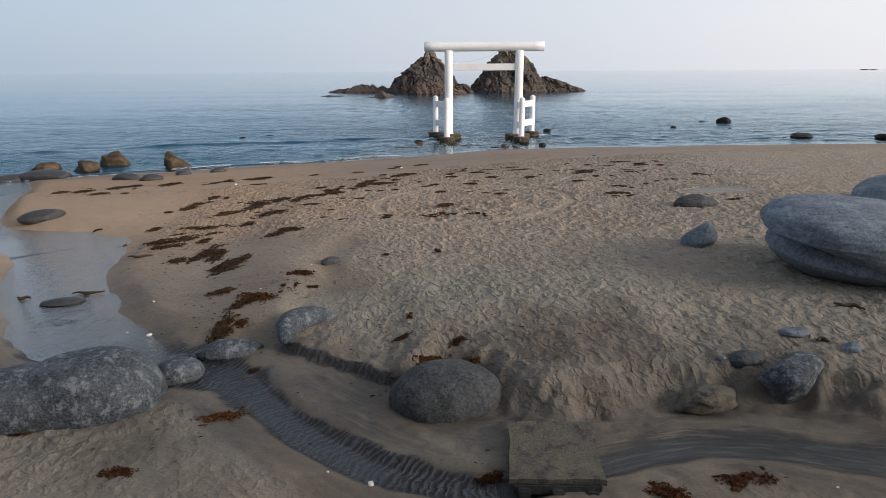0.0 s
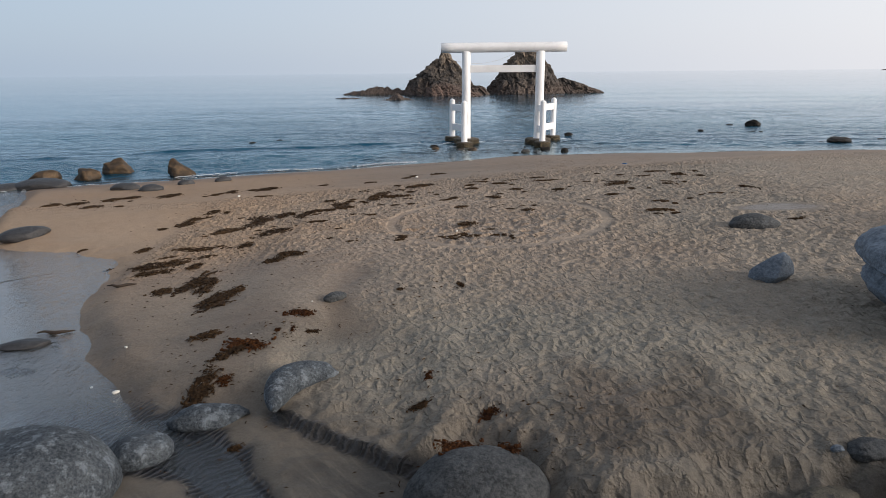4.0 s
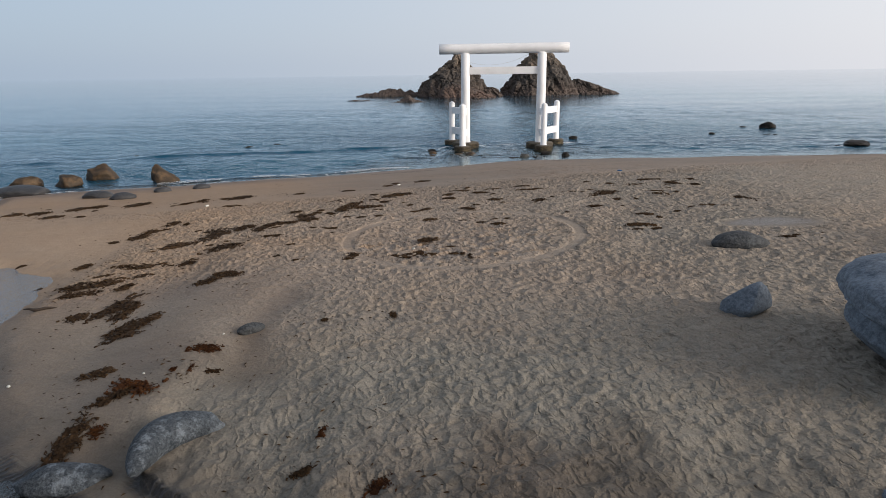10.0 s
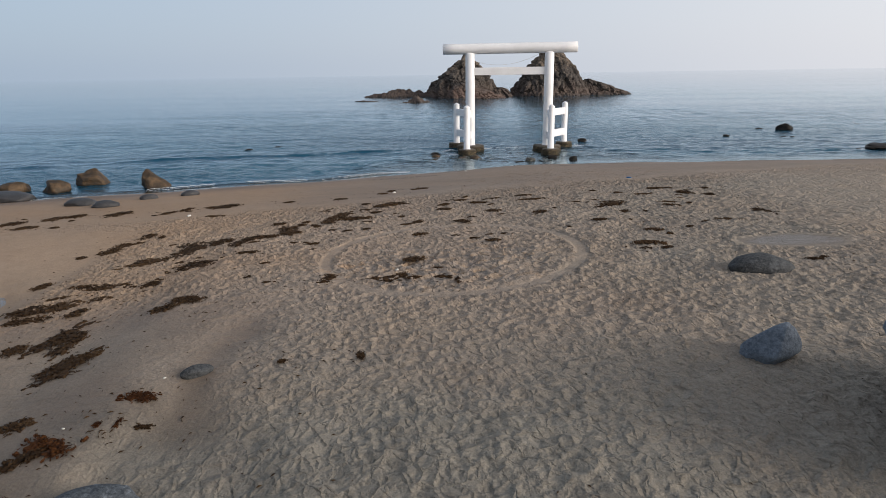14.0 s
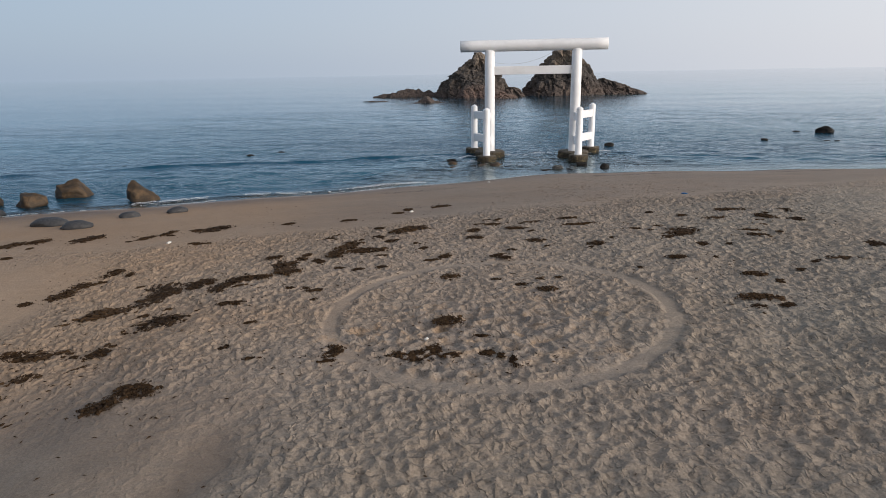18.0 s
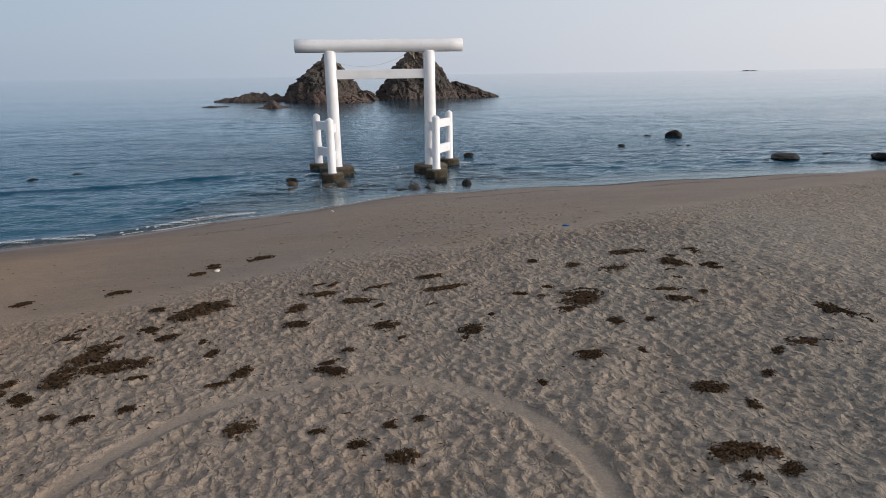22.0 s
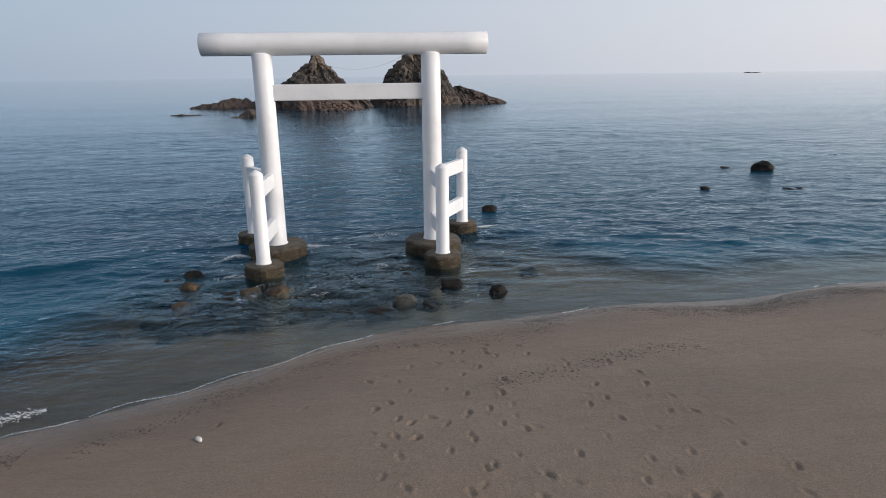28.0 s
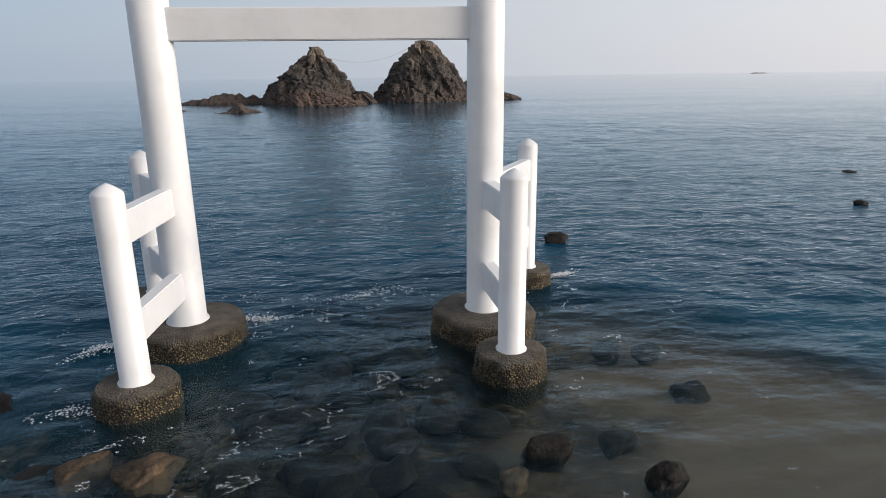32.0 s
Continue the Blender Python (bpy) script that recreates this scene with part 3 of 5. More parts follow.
def spread(parts):
    """Coordinates in stretches of (from, to, step), then outwards in growing steps."""
    line = np.concatenate([np.arange(a, b, s) for a, b, s in parts] + [[parts[-1][1]]])
    out, step, at = [], parts[-1][2] * 2, line[-1]
    while at < 4700:
        step *= 1.5
        at += step
        out.append(min(at, 4700))
    back, step, at = [], parts[0][2] * 2, line[0]
    while at > -4700:
        step *= 1.5
        at -= step
        back.append(max(at, -4700))
    return np.concatenate([back[::-1], line, out])


def part(name, bm, mat, parent, label="", shade=True):
    me = bpy.data.meshes.new(name)
    for e in bm.edges:
        if len(e.link_faces) == 2 and e.calc_face_angle() > 0.7:
            e.smooth = False
    bm.to_mesh(me)
    bm.free()
    if shade:
        me.polygons.foreach_set("use_smooth", np.ones(len(me.polygons), dtype=bool))
    me.materials.append(mat)
    ob = new(name, me)
    ob.parent = parent
    return tagged(ob, label)


def lathe(bm, rings, sides=40, at=(0, 0), wob=0.0, seed=1):
    """A turned body from (radius, height) rings, closed at both ends."""
    rows = []
    for r, z in rings:
        row = []
        for k in range(sides):
            a = 2 * math.pi * k / sides
            q = r * (1 + wob * noise.noise((math.cos(a) * 1.6 + seed, math.sin(a) * 1.6, z * 1.2)))
            row.append(bm.verts.new((at[0] + q * math.cos(a), at[1] + q * math.sin(a), z + wob * 0.25 * noise.noise((math.cos(a) * 2, math.sin(a) * 2 + seed, r * 3)))))
        rows.append(row)
    for a, b in zip(rows[:-1], rows[1:]):
        for k in range(sides):
            bm.faces.new((a[k], a[(k + 1) % sides], b[(k + 1) % sides], b[k]))
    bm.faces.new(rows[0][::-1])
    bm.faces.new(rows[-1])
    return bm


def tube(bm, points, radius, sides=8):
    rows = []
    for n, p in enumerate(points):
        a, b = Vector(points[max(n - 1, 0)]), Vector(points[min(n + 1, len(points) - 1)])
        turn = (b - a).to_track_quat("Z", "Y")
        r = radius(n / (len(points) - 1)) if callable(radius) else radius
        rows.append([bm.verts.new(Vector(p) + turn @ Vector((r * math.cos(2 * math.pi * k / sides), r * math.sin(2 * math.pi * k / sides), 0))) for k in range(sides)])
    for a, b in zip(rows[:-1], rows[1:]):
        for k in range(sides):
            bm.faces.new((a[k], a[(k + 1) % sides], b[(k + 1) % sides], b[k]))
    bm.faces.new(rows[0][::-1])
    bm.faces.new(rows[-1])
    return bm


def bar(bm, a, b, wide, high, bevel=0.02):
    """A squared beam from a to b, its middle line at those points."""
    a, b = Vector(a), Vector(b)
    made = bmesh.ops.create_cube(bm, size=1)["verts"]
    turn = (b - a).to_track_quat("Y", "Z").to_matrix().to_4x4()
    m = Matrix.Translation((a + b) / 2) @ turn @ Matrix.Diagonal((wide, (b - a).length, high, 1))
    bmesh.ops.transform(bm, matrix=m, verts=made)
    bmesh.ops.bevel(bm, geom=list({e for v in made for e in v.link_edges}), offset=bevel, segments=2, affect="EDGES")
    return bm


def rock_mesh(size, seed, planes=9, rough=0.10, detail=4, flat=0.0, tight=0.86, box=0.0, bend=0.0, lean=0.0):
    """A boulder: a ball cut by a few planes, then worn and pitted."""
    rnd = random.Random(seed)
    bm = bmesh.new()
    bmesh.ops.create_icosphere(bm, subdivisions=detail, radius=1)
    co = np.array([v.co for v in bm.verts])
    if box:
        co = co / (np.abs(co) ** box).sum(1)[:, None] ** (1 / box)
    for _ in range(planes):
        n = np.array([rnd.gauss(0, 1), rnd.gauss(0, 1), rnd.gauss(0, 0.8)])
        n /= np.linalg.norm(n)
        off = co @ n
        cut = rnd.uniform(tight - 0.12, tight + 0.10)
        co = co - np.maximum(off - cut, 0)[:, None] * n * 0.88
    for v, c in zip(bm.verts, co):
        p = Vector(c)
        w = noise.fractal(p * 1.3 + Vector((seed * 3.1, 0, 0)), 0.9, 2.1, 4) * rough + noise.fractal(p * 5 + Vector((0, seed, 0)), 0.8, 2.0, 3) * rough * 0.22
        p *= 1 + w
        if flat:
            p.z = p.z if p.z < flat else flat + (p.z - flat) * 0.3
        v.co = Vector((p.x * size[0] + lean * p.z, p.y * size[1] - bend * p.x * p.x, p.z * size[2]))
    return bm


def stone(name, label, at, size, turn, seed, mat, sink=0.35, level=None, group="", detail=4, **shape):
    """A loose stone that lies part sunk in what it rests on."""
    ground = float(beach(at[0], at[1])) if level is None else level
    bm = rock_mesh(size, seed, detail=detail, **shape)
    me = bpy.data.meshes.new(name)
    bm.to_mesh(me)
    bm.free()
    me.polygons.foreach_set("use_smooth", np.ones(len(me.polygons), dtype=bool))
    me.materials.append(mat)
    ob = new(name, me)
    ob.matrix_world = pose(at[0], at[1], ground + size[2] * (1 - 2 * sink), 0, 0, turn)
    return tagged(ob, label, "stone", group)


# ---- the ground: beach, sea bed and an added, unseen rise behind, one sheet ----
def ground_height(x, y):
    # the 12 m rise stays out of view and dims the sun on the near sand
    return beach(x, y) + 12.0 * smooth(-58, -66, y)


gx_line = spread([(-34, -17, 0.22), (-17, 9, 0.042), (9, 36, 0.22)])
gy_line = spread([(-66, -50.6, 0.22), (-50.6, -26.0, 0.042), (-26.0, -6.4, 0.050), (-6.4, 10, 0.22)])
GX, GY = np.meshgrid(gx_line, gy_line)
GZ = ground_height(GX, GY)
inland = shore_y(GX) - GY
dry_edge = shore_y(GX) + 22.9 - 0.26 * GX - 0.12 * np.maximum(GX, 0) + 1.1 * lattice(GX, GY, 0.4, 3, 4)
brook_far, brook_side, brook_half = along(STREAM, GX, GY, STREAM_HALF)
foot_far, foot_side, _ = along(DUNE_FOOT, GX, GY)
on_dune = smooth(0.0, 0.8, foot_far * foot_side) * smooth(-28, -31, GY) + (1 - smooth(-28, -31, GY))
wash = smooth(-6.2, -10.0, GX + 0.5 * lattice(GX, GY, 0.6, 39, 3)) * smooth(-36, -40, GY)
trodden = smooth(-0.6, 1.2, inland - dry_edge) * on_dune * (1 - 0.88 * wash) * smooth(-56, -50, GY)
near_side = smooth(0.2, 1.0, brook_far * brook_side - brook_half * 0.9) * smooth(-45, -47, GY)
trodden *= smooth(0.8, 1.3, np.hypot((GX - 4.85) / 1.35, (GY + 34.95) / 0.7) + 0.2 * lattice(GX, GY, 1.2, 19, 3))
# a smooth, darker trough where the trodden sand falls to the wash
trough = np.exp(-((GX + 8.0 + 0.25 * np.sin(GY * 0.9) + 0.35 * lattice(GX, GY, 0.6, 46, 3)) / 0.55) ** 2) * smooth(-38.2, -40.0, GY) * (1 - smooth(-43.2, -44.2, GY))
trodden *= 1 - 0.85 * trough
GZ -= 0.09 * trough
trodden = np.maximum(trodden, near_side * (0.55 + 0.35 * lattice(GX, GY, 0.7, 37, 3)))
GZ += 0.012 * lattice(GX, GY, 0.35, 5, 3) * smooth(0.5, 4, inland)
GZ += trodden * (0.022 * lattice(GX, GY, 1.1, 6, 3) + 0.028 * lattice(GX + GY * 0.4, GY * 1.3 - GX * 0.5, 2.6, 7, 3))

# trodden sand: thousands of overlapping foot marks with raised rims
steps_x, steps_y = gx_line[(gx_line > -17) & (gx_line < 9)], gy_line[(gy_line > -50.6) & (gy_line < -6.4)]
dent = np.zeros((len(steps_y), len(steps_x)))
rs = np.random.RandomState(11)


def tread(x, y, long, wide, turn, deep, rim=0.45):
    i0, i1 = np.searchsorted(steps_x, (x - long * 2.2, x + long * 2.2))
    j0, j1 = np.searchsorted(steps_y, (y - long * 2.2, y + long * 2.2))
    if i1 - i0 < 2 or j1 - j0 < 2:
        return
    px, py = np.meshgrid(steps_x[i0:i1] - x, steps_y[j0:j1] - y)
    c, s = math.cos(turn), math.sin(turn)
    u, v = (px * c + py * s) / long, (-px * s + py * c) / wide
    r = u * u + v * v
    dent[j0:j1, i0:i1] += deep * (-np.exp(-r * 1.2) + rim * np.exp(-((np.sqrt(r) - 1.35) / 0.35) ** 2))


for _ in range(9000):
    tread(rs.uniform(-16.5, 8.8), rs.uniform(-50.5, -18.5), rs.uniform(0.075, 0.13), rs.uniform(0.040, 0.060), rs.normal(-0.25, 0.9), rs.uniform(0.006, 0.022))
jx0, jy0 = np.searchsorted(gx_line, steps_x[0]), np.searchsorted(gy_line, steps_y[0])
block = np.s_[jy0:jy0 + len(steps_y), jx0:jx0 + len(steps_x)]
bx, by = GX[block], GY[block]
level = trodden[block] * smooth(9.0, 5.5, bx) * smooth(-17.0, -13.5, bx)
GZ[block] += dent * level
sway_x, sway_y = 0.07 * lattice(bx, by, 1.7, 81, 3), 0.07 * lattice(bx, by, 1.7, 82, 3)
du, dv = ((bx + sway_x) * 0.53 - (by + sway_y) * 0.85) * 0.62, (by + sway_y) * 0.53 + (bx + sway_x) * 0.85
depth = (0.041 - 0.012 * smooth(-38, -43, by)) * (1 + 0.5 * lattice(bx, by, 0.7, 83, 3))
GZ[block] += level * depth * (cups(du, dv, 0.17, 84) - 0.4)
# big scuffs where the ring was drawn
dent[:] = 0
for _ in range(110):
    tread(rs.normal(-4.6, 1.4), rs.normal(-36.0, 1.1), rs.uniform(0.13, 0.22), rs.uniform(0.10, 0.16), rs.uniform(0, 3.1), rs.uniform(0.03, 0.07), 0.28)
GZ[block] += dent * level

# single tracks over the smooth damp sand, heading down to the gate
dent[:] = 0
for track, (x, y, ex, ey) in enumerate([(1.2, -24.0, 2.6, -9.2), (0.4, -23.5, 1.4, -10.0), (3.0, -22.5, 3.9, -11.0), (-1.4, -24.0, 0.4, -10.6), (2.2, -22.0, 5.2, -13.0), (-0.2, -22.0, 2.0, -12.5), (5.8, -19.5, 4.9, -11.6), (-4.2, -24.2, -2.0, -16.0), (0.9, -19.0, -0.8, -13.5)]):
    n = int(math.hypot(ex - x, ey - y) / 0.62)
    for k in range(n):
        f = k / n
        a = math.atan2(ey - y, ex - x)
        side = 0.11 if k % 2 else -0.11
        tread(x + (ex - x) * f - side * math.sin(a) + rs.normal(0, 0.10), y + (ey - y) * f + side * math.cos(a) + rs.normal(0, 0.10), 0.125, 0.055, a + rs.normal(0, 0.25), rs.uniform(0.015, 0.038), 0.45)
for _ in range(260):
    tread(rs.normal(1.0, 2.4), rs.uniform(-24.5, -17.5), rs.uniform(0.08, 0.16), rs.uniform(0.05, 0.08), rs.normal(1.5, 0.9), rs.uniform(0.012, 0.045), 0.4)
for _ in range(34):
    tread(rs.normal(1.6, 2.6), rs.uniform(-18, -10), 0.12, 0.055, rs.normal(1.5, 0.8), rs.uniform(0.025, 0.05), 0.35)
GZ[block] += dent * (1 - trodden[block]) * smooth(1.2, 2.5, inland[block]) * on_dune[block]

# a ring ploughed in the sand, and a short straight scrape
ring = np.abs(np.hypot((GX + 4.05) / 1.0, (GY + 34.85) / 1.04) - 3.36)
groove = (1 - smooth(0.11, 0.22, ring)) * (0.75 + 0.25 * smooth(-0.2, 0.3, lattice(GX, GY, 0.35, 29, 2)))
GZ = GZ * (1 - groove) + groove * (ground_height(GX, GY) - 0.014 + 0.010 * lattice(GX, GY, 2.5, 9, 2))
GZ += 0.015 * np.exp(-((ring - 0.31) / 0.08) ** 2) * (0.7 + 0.5 * lattice(GX, GY, 1.2, 88, 2))
scrape = (1 - smooth(0.5, 0.7, np.abs(GX + 3.7))) * (1 - smooth(0.05, 0.16, np.abs(GY + 41.4)))
GZ = GZ * (1 - scrape) + scrape * (ground_height(GX, GY) + 0.01)
# rippled bed of the brook, a slumped bank
miles = [0.0]
for p, q in zip(STREAM[:-1], STREAM[1:]):
    miles.append(miles[-1] + math.hypot(q[0] - p[0], q[1] - p[1]))
_, _, brook_run = along(STREAM, GX, GY, miles)
GZ += 0.005 * np.sin(brook_run * 38 + 2.2 * brook_far / brook_half + 2.5 * lattice(GX, GY, 0.9, 12, 2)) * (0.75 + 0.5 * lattice(GX, GY, 1.6, 13, 3)) * (1 - smooth(-5.0, -3.6, GX)) * (1 - smooth(0.55, 0.9, brook_far / brook_half)) * smooth(-44, -46, GY)
bank = np.exp(-((foot_far * foot_side - 0.45) / 0.45) ** 2) * smooth(-44, -46, GY)
GZ += bank * (0.09 * lattice(GX, GY, 1.4, 14, 4) - 0.08 * np.abs(lattice(GX, GY, 2.6, 15, 3)))
lowland = (1 - on_dune) * smooth(-44, -47, GY)
GZ += lowland * (0.03 * lattice(GX, GY, 0.9, 16, 4) + 0.024 * np.abs(lattice(GX, GY, 3.2, 17, 4)) + 0.010 * lattice(GX + 0.6 * GY, GY * 2.2, 4.0, 27, 2)) * smooth(0.9, 1.5, brook_far / brook_half)
wet = np.clip(1 - smooth(-1.5, 1.0, inland - dry_edge), 0, 1) * (0.62 + 0.38 * (1 - smooth(1.0, 5.0, inland)))
wet = np.maximum(wet, 0.32 * (1 - smooth(0.0, 7.0, inland - dry_edge)))
wet = np.maximum(wet, (1 - smooth(0.9, 2.4, brook_far / brook_half)) * (0.85 - 0.75 * smooth(-12.5, -14, GX)) * smooth(-26, -31, GY))
wet = np.maximum(wet, (0.72 + 0.2 * lattice(GX, GY, 0.6, 20, 4)) * (1 - smooth(0.0, 2.6, foot_far * foot_side + 0.5 * lattice(GX, GY, 0.8, 23, 3))) * smooth(-41, -45, GY) * (1 - 0.9 * near_side * smooth(-6, -9, GX)))
wet = np.maximum(wet, (0.85 - 0.75 * near_side * smooth(-6, -9, GX) - 0.2 * near_side + 0.5 * lattice(GX, GY, 0.9, 28, 5)) * (1 - on_dune) * smooth(-43, -46, GY))
wet = np.maximum(wet, wash * (0.50 + 0.4 * lattice(GX, GY, 0.7, 40, 4)))
wet *= 1 - 0.45 * smooth(-9, -14, GX) * smooth(-37, -34, GY) * smooth(2, 6, inland)
wet = np.maximum(wet, 0.95 * (1 - smooth(0.4, 1.25, np.hypot((GX + 3.0) / 1.7, (GY + 46.5) / 1.5) + 0.3 * lattice(GX, GY, 1.0, 42, 4))))
wet = np.clip(np.maximum(wet, 0.80 * trough), 0, 1)
pond = 1 - smooth(0.6, 1.1, np.hypot((GX - 4.85) / 1.35, (GY + 34.95) / 0.7) + 0.2 * lattice(GX, GY, 1.2, 19, 3))
wet = np.maximum(wet, 0.85 * pond)
dark = (1 - smooth(0.78, 1.08, brook_far / brook_half + 0.25 * lattice(GX, GY, 2.0, 18, 3))) * smooth(-43.4, -45.4, GY) * 0.95
dark *= 1 - 0.15 * smooth(-5.0, -3.6, GX)
fan = (1 - on_dune) * (1 - near_side) * smooth(-44.5, -46, GY) * smooth(1.0, 1.5, brook_far / brook_half)
streaks = lattice((GX + GY) * 2.6, (GX - GY) * 0.35, 1.0, 38, 4)
GZ += 0.015 * fan * streaks
dark = np.maximum(dark, fan * np.clip(0.16 + 0.55 * streaks, 0, 0.45))
dark = np.maximum(dark, 0.30 * pond)
dark = np.maximum(dark, 0.35 * np.exp(-((GX + 12.5) / 1.6) ** 2 - ((GY + 44.9) / 0.7) ** 2))
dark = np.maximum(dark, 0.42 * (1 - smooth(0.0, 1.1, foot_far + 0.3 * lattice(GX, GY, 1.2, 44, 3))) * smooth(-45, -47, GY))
# dark seam along the undercut: black sand and the bank's shade in one colour
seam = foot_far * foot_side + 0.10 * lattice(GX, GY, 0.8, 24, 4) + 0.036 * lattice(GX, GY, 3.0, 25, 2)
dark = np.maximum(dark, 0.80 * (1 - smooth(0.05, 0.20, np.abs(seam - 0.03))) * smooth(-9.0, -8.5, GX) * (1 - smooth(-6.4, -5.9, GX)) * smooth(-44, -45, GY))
dark = np.maximum(dark, near_side * np.clip(0.02 + 0.16 * smooth(-9, -5, GX) + 0.12 * lattice(GX, GY, 0.8, 45, 4), 0, 0.3))
reef = 1.0 * (1 - smooth(0.75, 1.2, np.hypot((GX + 2.0) / 6.6, (GY + 1.5) / 5.2) + 0.30 * lattice(GX, GY, 0.5, 21, 4))) * smooth(-0.4, -1.6, inland)
GZ += reef * 0.16 * lattice(GX, GY, 0.9, 22, 4)
stir = 0.9 * (1 - smooth(0.5, 1.5, np.hypot((GX + 4.5) / 2.4, (GY + 35.9) / 2.0) + 0.4 * lattice(GX, GY, 0.8, 87, 3)))
ground = new("ground", grid_mesh("ground", gx_line, gy_line, GZ, SAND, [("wet", wet), ("stir", stir), ("swash", np.maximum(0.7 * pond, 1 - smooth(0.1, 1.5, inland + 0.3 * lattice(GX, GY, 0.6, 89, 3)))), ("miles", brook_run), ("across", brook_far * brook_side), ("dark", dark), ("reef", reef), ("trod", trodden * (1 - groove)), ("run", (brook_run + 0.12 * brook_far / brook_half) * (1 - smooth(-5.0, -3.6, GX))), ("greyed", np.clip(np.maximum(smooth(-37, -46, GY), 0.5 * smooth(-5, 3, GX + 1.5 * lattice(GX, GY, 0.3, 46, 3)) * smooth(-2.0, 5.0, inland - dry_edge)) * (1 + 0.4 * lattice(GX, GY, 0.5, 43, 3)), 0, 1)), ("rust", np.clip(0.65 * smooth(-4, -16, GX) * smooth(-42, -36, GY) + 0.12 * smooth(13, 8, inland) * (1 - smooth(-6, 2, GX)) + 0.15 * lattice(GX, GY, 0.4, 41, 3), 0, 1))]))
tagged(ground, "trodden pale brown sand beach with a smooth damp edge", "beach", kind="structure")

# ---- the sea and the brook ----
wx_line = spread([(-42, -12, 0.3), (-12, 22, 0.13), (22, 46, 0.3)])
wy_line = spread([(-26, -12, 0.3), (-12, 14, 0.13), (14, 64, 0.3)])
WX, WY = np.meshgrid(wx_line, wy_line)
off_shore = WY - shore_y(WX)
near = (1 - smooth(50, 90, np.hypot(WX, WY))) * smooth(0.0, 5.0, off_shore)
WZ = near * (0.042 * lattice(WX * 0.45, WY + 0.15 * WX, 0.30, 31, 3) + 0.030 * lattice(WX * 0.6, WY, 1.0, 32, 3))
WZ += 0.21 * near * np.exp(-((WY - 1.6 - 0.30 * (WX + 8) * (WX < -8) + 0.5 * np.sin(WX * 0.3)) / 0.55) ** 2) * smooth(-3, -9, WX) * (0.6 + 0.5 * lattice(WX, WY * 0.2, 0.25, 33, 2))
WZ += 0.10 * np.exp(-((off_shore - 1.1) / 0.35) ** 2) * smooth(7, 11, WX) * near
WZ += 0.10 * np.exp(-((off_shore - 0.75 - 0.25 * np.sin(WX * 0.6)) / 0.30) ** 2) * smooth(-7, -10, WX) * smooth(0.2, 0.6, off_shore)
WZ += 0.050 * near * smooth(0.2, 2.5, off_shore) * (1 - smooth(9, 20, off_shore)) * lattice(WX * 0.45, WY + 0.2 * WX, 1.5, 37, 4)
WZ += 0.016 * near * lattice(WX * 0.7 + 0.2 * WY, WY, 2.4, 36, 2) + SEA_LEVEL
by_gate = smooth(-15.0, -3.5, WX + 0.4 * off_shore - 2.0) * (1 - 0.75 * smooth(4.0, 12.0, WX))
clear = 0.95 * (1 - smooth(0.1 + 5.6 * by_gate, 2.6 + 11.0 * by_gate, off_shore))
sea = new("water", grid_mesh("water", wx_line, wy_line, WZ, SEA, [("clear", clear), ("ripple", (0.08 + 0.92 / (1 + (np.maximum(off_shore, 0) / 42.0) ** 1.4)) * (0.22 + 0.78 * smooth(0.5, 6.0, off_shore)))]))
tagged(sea, "calm blue-green sea with small ripples and clear shallows", "sea", kind="structure")


def brook():
    """The water of the brook: a ribbon along its bed, its edges under the sand."""
    pts, half = [], []
    for n in range(len(STREAM) - 1):
        for k in range(10):
            f = k / 10
            pts.append((STREAM[n][0] + (STREAM[n + 1][0] - STREAM[n][0]) * f, STREAM[n][1] + (STREAM[n + 1][1] - STREAM[n][1]) * f))
            half.append(STREAM_HALF[n] + (STREAM_HALF[n + 1] - STREAM_HALF[n]) * f)
    pts = np.array(pts)
    for _ in range(6):
        pts[1:-1] = (pts[:-2] + 2 * pts[1:-1] + pts[2:]) / 4
    bm = bmesh.new()
    rows = []
    for n in range(len(pts)):
        a, b = pts[max(n - 1, 0)], pts[min(n + 1, len(pts) - 1)]
        t = (b - a) / np.linalg.norm(b - a)
        level = float(stream_level(pts[n][0], pts[n][1])) - 0.015 - 0.060 * float(smooth(-12.8, -10.8, pts[n][0]))
        rows.append([bm.verts.new((pts[n][0] - t[1] * w * half[n] * 1.25, pts[n][1] + t[0] * w * half[n] * 1.25, level)) for w in (-1, -0.6, -0.2, 0.2, 0.6, 1)])
    for a, b in zip(rows[:-1], rows[1:]):
        for k in range(5):
            bm.faces.new((a[k], b[k], b[k + 1], a[k + 1]))
    ob = part("stream_water", bm, BROOK, None)
    return tagged(ob, "shallow clear stream winding over dark rippled sand", "stream", kind="structure")


brook()

